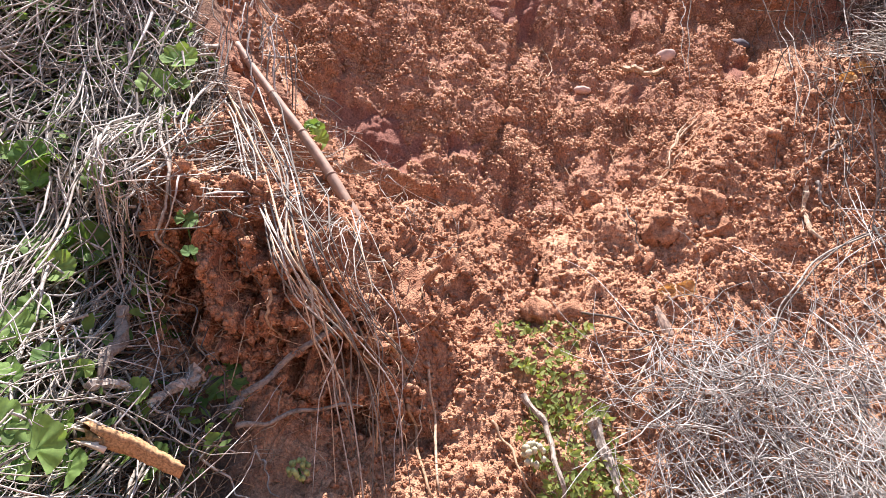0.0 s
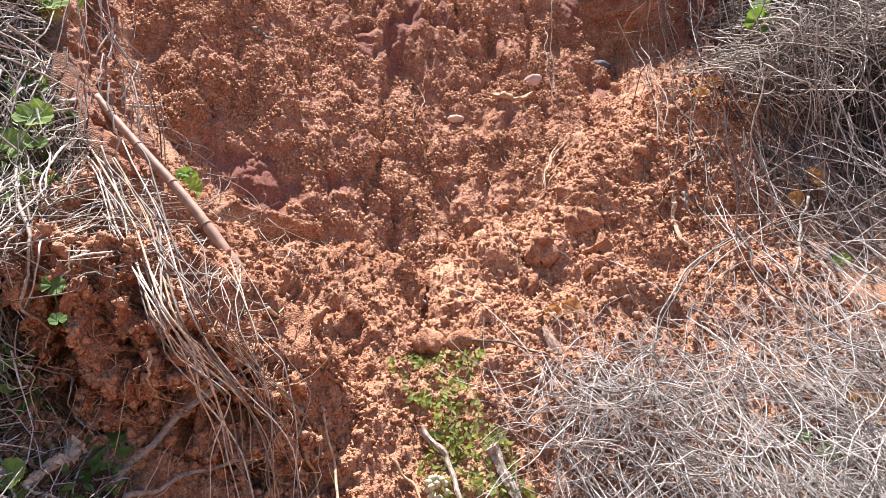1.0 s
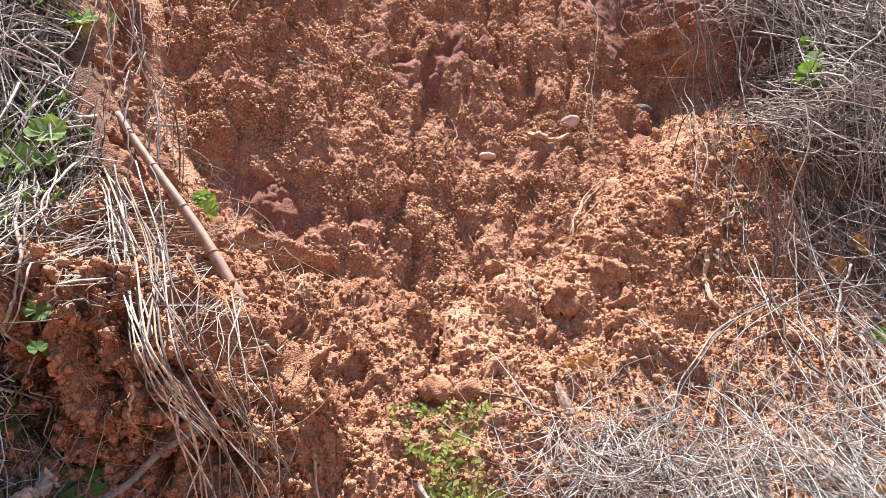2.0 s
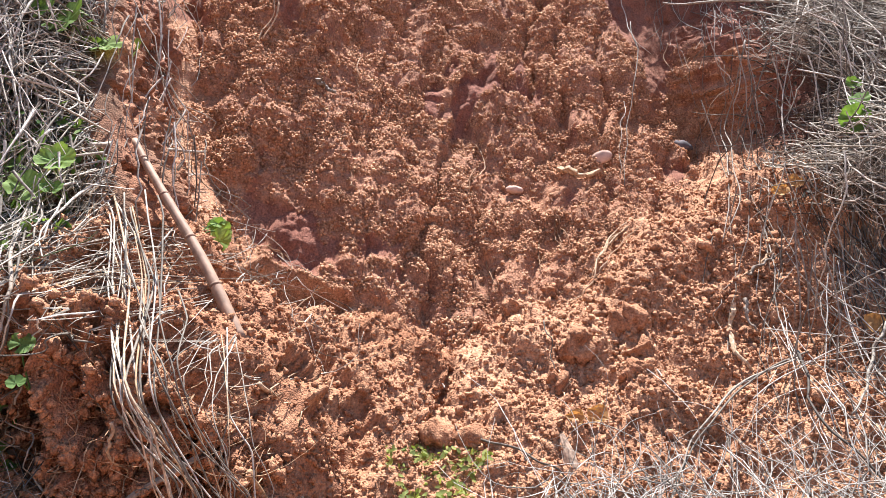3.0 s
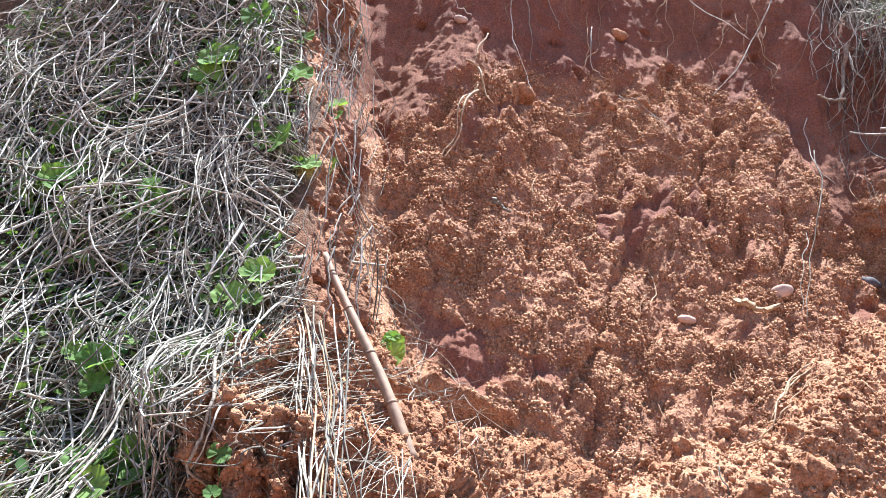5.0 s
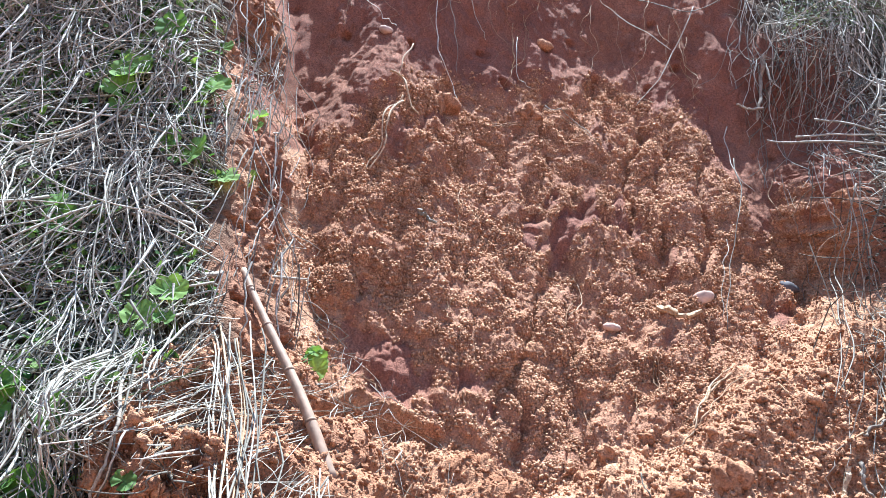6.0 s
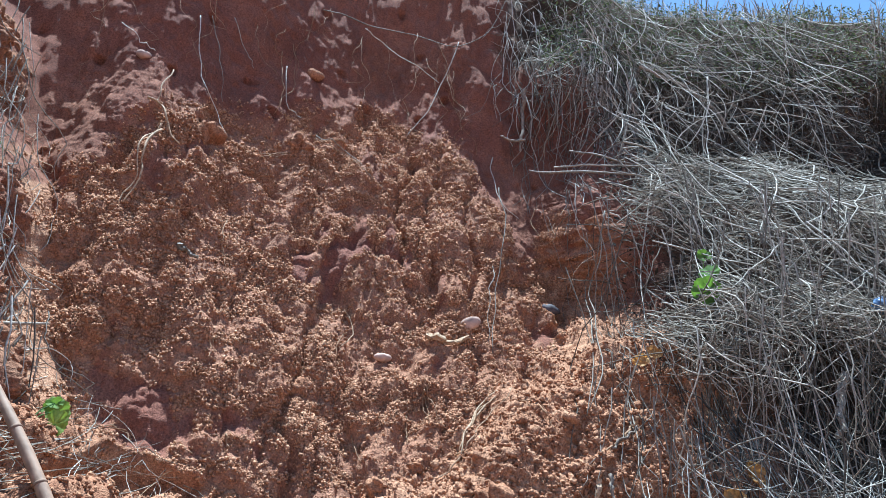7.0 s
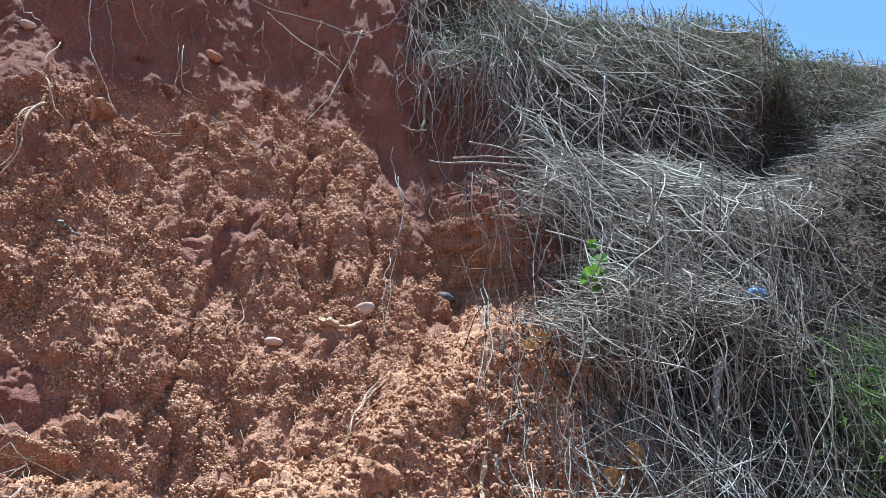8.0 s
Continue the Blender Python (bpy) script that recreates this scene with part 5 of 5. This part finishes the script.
strand("twig", [(-0.170, 3.330), (-0.120, 3.206), (-0.085, 3.149)], 0.0018, 0.03, STRAW, "thin root hanging on the shaded clay", "root")
strand("stem", [(-0.710, 2.675), (-0.612, 2.456), (-0.557, 2.288)], 0.0026, 0.1, STRAW, "dry stalk standing by the edge", "stem")
strand("vine", [(-0.784, 2.886), (-0.733, 2.762), (-0.662, 2.632)], 0.002, 0.05, STRAW, "thin vine trailing by the edge", "vine")
strand("vine", [(-0.658, 2.620), (-0.628, 2.589), (-0.576, 2.528)], 0.002, 0.04, STRAW, "thin vine trailing by the edge", "vine")
strand("vine", [(-0.653, 2.594), (-0.658, 2.652), (-0.668, 2.700)], 0.0018, 0.04, STRAW, "thin vine trailing by the edge", "vine")
strand("vine", [(-0.627, 2.515), (-0.553, 2.355), (-0.517, 2.220), (-0.481, 2.126)], 0.0026, 0.05, STRAW, "pale vine trailing by the edge", "vine")
strand("stem", [(-0.805, 2.336), (-0.682, 2.348), (-0.573, 2.362)], 0.004, 0.08, STRAW, "dry stalk laid across the vines", "stem")


def finish(bm, name, mat, label, category, group=""):
    me = bpy.data.meshes.new(name)
    bm.to_mesh(me)
    bm.free()
    me.materials.append(mat)
    return tagged(new(name, me), label, category, group)


def tube_bm(path, radii, sides=10, wob=0.0, seed=0):
    """A closed tube along a path, as a bmesh."""
    rng = np.random.default_rng(seed)
    v, f = tubes(np.asarray(path)[None], np.asarray(radii)[None], sides)
    v = v + rng.normal(0, wob, v.shape)
    bm = bmesh.new()
    vs = [bm.verts.new(p) for p in v.tolist()]
    for q in f.tolist():
        bm.faces.new([vs[i] for i in q])
    bm.faces.new(vs[:sides][::-1])
    bm.faces.new(vs[-sides:])
    return bm


def plain(name, colour, rough=0.8, vary=0.25, scale=30.0, metal=0.0):
    mat, tree, bsdf = shader(name, rough)
    geo = tree.nodes.new("ShaderNodeNewGeometry")
    n = node(tree, "ShaderNodeTexNoise", Scale=scale, Detail=5.0)
    tree.links.new(geo.outputs["Position"], n.inputs["Vector"])
    lo, hi = tuple(c * (1 - vary) for c in colour), tuple(min(1, c * (1 + vary)) for c in colour)
    tree.links.new(ramp(tree, n.outputs[0], (0.35, lo), (0.65, hi)), bsdf.inputs["Base Color"])
    bump = node(tree, "ShaderNodeBump", Strength=0.4, Distance=0.002)
    tree.links.new(n.outputs[0], bump.inputs["Height"])
    tree.links.new(bump.outputs[0], bsdf.inputs["Normal"])
    return mat


REED = plain("dry_reed", (0.33, 0.215, 0.145), 0.6, 0.2, 45.0)
REED_NODE = plain("reed_joint", (0.24, 0.15, 0.10), 0.7)
RAW_WOOD = plain("split_wood", (0.38, 0.22, 0.10), 0.9, 0.4, 260.0)
PALE_WOOD = plain("pale_wood", (0.62, 0.50, 0.36), 0.8, 0.2, 60.0)
BARK = plain("stump_bark", (0.30, 0.21, 0.15), 0.9, 0.45, 90.0)
STONE = plain("pale_stone", (0.50, 0.34, 0.26), 0.9, 0.2, 40.0)
DARK_STONE = plain("dark_stone", (0.10, 0.085, 0.09), 0.8, 0.3, 40.0)
BLUE_FILM = plain("blue_plastic", (0.13, 0.20, 0.34), 0.35, 0.45, 60.0)
ORANGE_LEAF = leaf_material("orange_dead_leaf", (0.33, 0.19, 0.08), (0.50, 0.31, 0.14), (1.4, 1.1, 0.6), 0.3)
YELLOW_LEAF = leaf_material("yellow_leaf", (0.45, 0.42, 0.04), (0.60, 0.55, 0.06), (1.4, 1.4, 0.5), 0.4)
CREAM = plain("cream_seed", (0.46, 0.42, 0.27), 0.8, 0.35, 120.0)
BUD = plain("green_bud", (0.30, 0.34, 0.12), 0.7, 0.3, 120.0)


def reed_pole(low, high, r):
    """A thick dry reed leaning along the edge of the spur."""
    low, high = Vector(low), Vector(high)
    pole = tagged(new("reed_pole"), "thick brown dry reed leaning down along the soil spur", "stalk")
    pole.matrix_world = Matrix.Translation(low)
    run = high - low
    u = np.linspace(0, 1, 40)
    path = np.array([run * float(t) for t in u]) + np.outer(0.008 * np.sin(u * 5), (0.6, 0, 0.5))
    part("stalk", tube_bm(path, r * (1.05 - 0.35 * u) * (1 + 0.02 * np.sin(u * 40)), 12), REED, pole)
    for t in (0.24, 0.47, 0.70, 0.9):
        k = int(t * 39)
        around = path[k] + (path[k + 1] - path[k]) * np.linspace(-0.25, 0.25, 5)[:, None]
        part("joint", tube_bm(around, (r * (1.05 - 0.35 * t)) * np.array([1.0, 1.1, 1.16, 1.1, 1.0]), 12), REED_NODE, pole, "dark ring-shaped joint")
    return pole


reed_pole((-0.092, 1.712, 1.624), (-0.420, 1.922, 2.048), 0.0125)


def splintered_wood(low, high, r):
    """A broken branch with a split pale end and bark on one side."""
    a, b = Vector(low), Vector(high)
    root = tagged(new("broken_branch"), "broken branch with splintered orange wood in the weeds", "branch")
    root.matrix_world = Matrix.Translation(a)
    u = np.linspace(0, 1, 24)[:, None]
    rng = np.random.default_rng(77)
    path = np.array(b - a)[None] * u + 0.0006 * rng.normal(size=(24, 3)) + 0.004 * np.sin(u * 4) * np.array([[0.3, 0, 1]])
    sides = 18
    grain = 1 + 0.30 * rng.uniform(-1, 1, sides)
    along = np.array(b - a) / np.linalg.norm(np.array(b - a))
    side = np.cross(along, (0.2, 0.9, 0.3))
    side /= np.linalg.norm(side)
    other = np.cross(along, side)
    turn = np.arange(sides) * 2 * math.pi / sides
    torn = rng.uniform(-1, 1, sides)
    bm = bmesh.new()
    rings = []
    for j in range(24):
        near_end = max(0.0, 1 - j / 4)
        rad = r * (0.92 - 0.30 * (j / 23) ** 2) * grain * (1 + 0.06 * rng.normal(size=sides))
        ring = path[j] + (np.outer(np.cos(turn), side) + 0.75 * np.outer(np.sin(turn), other)) * rad[:, None] + np.outer(torn * near_end * 0.02, along)
        rings.append([bm.verts.new(q) for q in ring.tolist()])
    for lo, hi in zip(rings, rings[1:]):
        for j in range(sides):
            bm.faces.new((lo[j], lo[(j + 1) % sides], hi[(j + 1) % sides], hi[j]))
    bm.faces.new(rings[0][::-1])
    bm.faces.new(rings[-1])
    part("wood", bm, RAW_WOOD, root, "split orange wood")
    for k in range(6):
        start = path[1] + rng.normal(0, r * 0.5, 3)
        tip = start - np.array(b - a) * rng.uniform(0.10, 0.24) + rng.normal(0, r * 0.5, 3)
        part("splinter", tube_bm(np.linspace(start + np.array(b - a) * 0.15, tip, 6), r * 0.32 * np.linspace(1, 0.15, 6), 5, 0.0005, k), PALE_WOOD, root, "pale splinter")
    return root


splintered_wood((-0.379, 1.155, 1.314), (-0.254, 1.183, 1.257), 0.016)


def rough_lump(name, x, z, size, mat, label, category, lift=0.0, turn=0.0, seed=0, knob=0.28, detail=4, group="", flat=1.1):
    """A stone or clod: a ball pressed out of shape, knobbly at two sizes, set into the surface."""
    bm = bmesh.new()
    bmesh.ops.create_icosphere(bm, subdivisions=detail, radius=1.0)
    v = np.array([p.co[:] for p in bm.verts])
    least = min(size)
    q = v * np.array(size) * (1.1 / least)
    k = knob * fbm(q[:, 0] + q[:, 2] * 0.8 + seed * 3.3, q[:, 1] - q[:, 2] * 0.9, 5, seed) + 0.5 * knob * billow(q[:, 0] * 3 + q[:, 2] * 2, q[:, 1] * 3 - q[:, 2] * 2.5 + seed, 4, seed + 3)
    out = v / np.array(size)
    out /= np.linalg.norm(out, axis=1, keepdims=True)
    v = np.clip(v, -flat, flat) * np.array(size) + out * (2.0 * k * least)[:, None]
    for p, q in zip(bm.verts, v.tolist()):
        p.co = q
    p, n, loose, m = surface(np.array([x]), np.array([z]))
    ob = finish(bm, name, mat, label, category, group)
    ob.data.polygons.foreach_set("use_smooth", np.ones(len(ob.data.polygons), bool))
    if mat is SOIL:
        for key in ("slumped", "crumbly"):
            a = ob.data.attributes.new(key, "FLOAT", "POINT")
            a.data.foreach_set("value", np.full(len(v), 0.8, np.float32))
    at = Vector(p[0]) + Vector(n[0]) * (lift + 0.25 * size[1])
    ob.matrix_world = Matrix.Translation(at) @ Matrix.Rotation(radians(turn), 4, "Y")
    return ob


rough_lump("soil_clod", 0.293, 1.401, (0.035, 0.03, 0.028), SOIL, "orange clod standing beside the herbs", "soil", 0.0, 20, 12)
rough_lump("soil_clod", 0.368, 1.406, (0.04, 0.024, 0.024), SOIL, "orange clod standing beside the herbs", "soil", 0.0, 8, 14)
for place, size, seed in (
    ((0.714, 1.657), 0.036, 21), ((0.438, 1.659), 0.026, 22), ((0.379, 1.611), 0.030, 23), ((0.584, 1.592), 0.034, 24),
    ((0.542, 1.535), 0.028, 25), ((0.464, 1.661), 0.022, 26), ((0.417, 1.615), 0.018, 27), ((0.602, 1.595), 0.034, 28),
    ((0.747, 1.576), 0.03, 29), ((1.026, 2.139), 0.024, 30), ((0.542, 1.743), 0.02, 31), ((0.714, 1.537), 0.026, 32),
    ((0.215, 1.946), 0.03, 33), ((-0.170, 2.803), 0.05, 34), ((0.110, 2.843), 0.035, 35), ((1.168, 2.576), 0.03, 36),
):
    rough_lump("soil_clod", place[0], place[1], (size, size * 0.85, size * 0.9), SOIL, "knobbly clod of dry red soil", "clod", -0.3 * size, 17 * seed, seed, 0.5, 4, "soil clods", 0.7)
rough_lump("clay_ridge", 0.190, 1.568, (0.125, 0.030, 0.024), SOIL, "bright orange ridge of crumbly clay at the foot of the scar", "clay", -0.012, 32, 62, 0.6, 5)
rough_lump("soil_clod", 0.726, 1.659, (0.036, 0.03, 0.032), SOIL, "large angular clod of dry red soil", "clod", 0.0, 25, 63, 0.4, 4, "soil clods", 0.65)
rough_lump("soil_clod", 0.597, 1.602, (0.032, 0.026, 0.026), SOIL, "large angular clod of dry red soil", "clod", 0.0, 70, 64, 0.45, 4, "soil clods", 0.65)
rough_lump("soil_clod", 0.465, 1.666, (0.03, 0.022, 0.022), SOIL, "large angular clod of dry red soil", "clod", 0.0, -15, 65, 0.45, 4, "soil clods", 0.65)
rough_lump("stone", 0.439, 2.062, (0.026, 0.016, 0.013), STONE, "small pale stone stuck in the scar", "stone", 0.004, 5, 41, 0.12, 3)
rough_lump("stone", 0.708, 2.181, (0.034, 0.010, 0.020), STONE, "flat pale stone stuck in the scar", "stone", 0.004, -20, 42, 0.12, 3)
rough_lump("stone", -0.406, 3.059, (0.026, 0.016, 0.014), STONE, "small pale stone in the shaded clay", "stone", 0.004, 10, 43, 0.12, 3)
rough_lump("stone", 1.009, 2.268, (0.034, 0.02, 0.020), DARK_STONE, "dark grey stone in the soil", "stone", 0.004, 10, 44, 0.14, 3)
rough_lump("stone", 0.114, 3.203, (0.04, 0.02, 0.022), SOIL, "hard clay lump in the shaded wall", "stone", 0.0, 10, 45, 0.2, 3)
rough_lump("plastic_litter", 1.840, 2.094, (0.028, 0.024, 0.020), BLUE_FILM, "crumpled blue plastic litter caught in dead vines", "litter", 0.2, 0, 46, 0.3, 4)


def bark_piece(x, z, size, turn, label):
    """A weathered splinter of trunk, thicker in the middle, with a ragged top."""
    bm = tube_bm([(0, 0, -size), (0.004, -0.004, -size * 0.4), (0, -0.006, size * 0.2), (-0.006, -0.002, size)], [size * 0.24, size * 0.3, size * 0.27, size * 0.16], 11, size * 0.015, 8)
    ob = finish(bm, "bark_piece", BARK, label, "wood")
    ob.matrix_world = Matrix.Translation((x, float(rough_y(x, z)) - 0.012, z - 0.3 * size)) @ Matrix.Rotation(radians(turn), 4, "Y") @ Matrix.Rotation(radians(-30), 4, "X")


bark_piece(0.558, 1.413, 0.055, -12, "brown weathered stump of wood beside bleached grass")


def dead_leaf(x, z, width, mat, lift, label, seed):
    """A curled dry leaf: a bent, pointed blade with a midrib fold."""
    rng = np.random.default_rng(seed)
    bm = bmesh.new()
    rows = []
    for i in range(9):
        u = i / 8
        w = math.sin(math.pi * min(1, u * 0.92 + 0.06)) ** 0.8 * 0.42
        row = [bm.verts.new((s * w + 0.06 * rng.normal(), u - 0.5, 0.35 * s * s * w + 0.5 * (u - 0.5) ** 2 + 0.04 * rng.normal())) for s in (-1, -0.5, 0, 0.5, 1)]
        rows.append(row)
    for lo, hi in zip(rows, rows[1:]):
        for j in range(4):
            bm.faces.new((lo[j], lo[j + 1], hi[j + 1], hi[j]))
    ob = finish(bm, "dead_leaf", mat, label, "leaf")
    aim = Vector((rng.normal(0, 0.3), -1, 0.5)).to_track_quat("Z", "Y").to_matrix().to_4x4()
    ob.matrix_world = Matrix.Translation((x, float(rough_y(x, z)) - lift, z)) @ aim @ Matrix.Rotation(rng.uniform(0, 6), 4, "Z") @ Matrix.Scale(width, 4)


dead_leaf(1.365, 1.757, 0.055, ORANGE_LEAF, 0.10, "curled orange dead leaf hung in vines", 1)
dead_leaf(1.368, 1.756, 0.07, ORANGE_LEAF, 0.08, "curled orange dead leaf hung in vines", 2)
dead_leaf(1.302, 1.698, 0.06, ORANGE_LEAF, 0.08, "curled orange dead leaf hung in vines", 3)
dead_leaf(0.577, 1.473, 0.045, ORANGE_LEAF, 0.05, "orange dead leaf on a brown stump", 4)
dead_leaf(0.626, 1.480, 0.05, ORANGE_LEAF, 0.04, "orange dead leaf beside a brown stump", 5)
dead_leaf(-0.399, 1.973, 0.03, YELLOW_LEAF, 0.06, "yellow withered leaf among vines", 6)
dead_leaf(-0.440, 2.033, 0.035, YELLOW_LEAF, 0.08, "yellow withered leaf among vines", 7)
dead_leaf(1.186, 2.069, 0.05, ORANGE_LEAF, 0.06, "brown dead leaf hung in vines", 8)
dead_leaf(1.154, 2.048, 0.05, ORANGE_LEAF, 0.06, "brown dead leaf hung in vines", 9)
dead_leaf(1.129, 1.256, 0.08, ORANGE_LEAF, 0.06, "large pale brown dead leaf in the weeds", 10)


def seed_head(x, z, width, mat, label, seed):
    """A round head of small buds on a short stalk."""
    rng = np.random.default_rng(seed)
    at = Vector((x, float(rough_y(x, z)) - 0.07, z))
    root = tagged(new("seed_head"), label, "plant")
    root.matrix_world = Matrix.Translation(at)
    for k in range(26):
        d = Vector(rng.normal(size=3)).normalized()
        bm = bmesh.new()
        bmesh.ops.create_icosphere(bm, subdivisions=1, radius=width * 0.11, matrix=Matrix.Translation(d * width * 0.38) @ Matrix.Diagonal((1, 1, 1.2, 1)))
        part("bud", bm, mat, root)
    part("stalk", tube_bm([(0, 0, 0), (0.004, 0.03, -0.04), (0.006, 0.075, -0.09)], [0.002, 0.0022, 0.0025], 6), HERB, root)


seed_head(-0.127, 1.213, 0.045, BUD, "green bud head beneath the roots", 1)
seed_head(0.266, 1.193, 0.055, CREAM, "cream withered flower head on the soil", 2)
seed_head(-1.477, 2.591, 0.05, BUD, "green bud head among dead vines", 3)


def dry_weed(x, z, tall, label, seed):
    """A tall dead weed: an upright stalk with side twigs."""
    rng = np.random.default_rng(seed)
    foot = Vector((x, float(rough_y(x, z)), z))
    root = tagged(new("dry_weed"), label, "plant", "dry weeds")
    root.matrix_world = Matrix.Translation(foot)
    lean = Vector((rng.normal(0, 0.06), rng.normal(0, 0.05), 1))
    path = np.array([lean * tall * t for t in np.linspace(0, 1, 12)]) + rng.normal(0, 0.003, (12, 3))
    part("stalk", tube_bm(path, np.linspace(0.0045, 0.0015, 12), 6), STRAW, root)
    for k in range(7):
        i = 3 + k
        out = Vector((rng.normal(0, 1), rng.normal(0, 0.5), rng.uniform(0.8, 1.8))).normalized() * tall * rng.uniform(0.12, 0.3)
        twig = path[i] + np.outer(np.linspace(0, 1, 6), np.array(out)) + np.outer(np.linspace(0, 1, 6) ** 2, (0, 0, 0.02))
        part("twig", tube_bm(twig, np.linspace(0.002, 0.0008, 6), 5), STRAW, root)


dry_weed(2.750, 3.576, 0.50, "tall dead weed on top of the bank", 1)
dry_weed(2.696, 3.529, 0.36, "tall dead weed on top of the bank", 2)
dry_weed(2.778, 3.561, 0.30, "tall dead weed on top of the bank", 3)
dry_weed(2.425, 3.729, 0.16, "short dead weed on top of the bank", 4)
dry_weed(2.257, 3.756, 0.16, "short dead weed on top of the bank", 5)
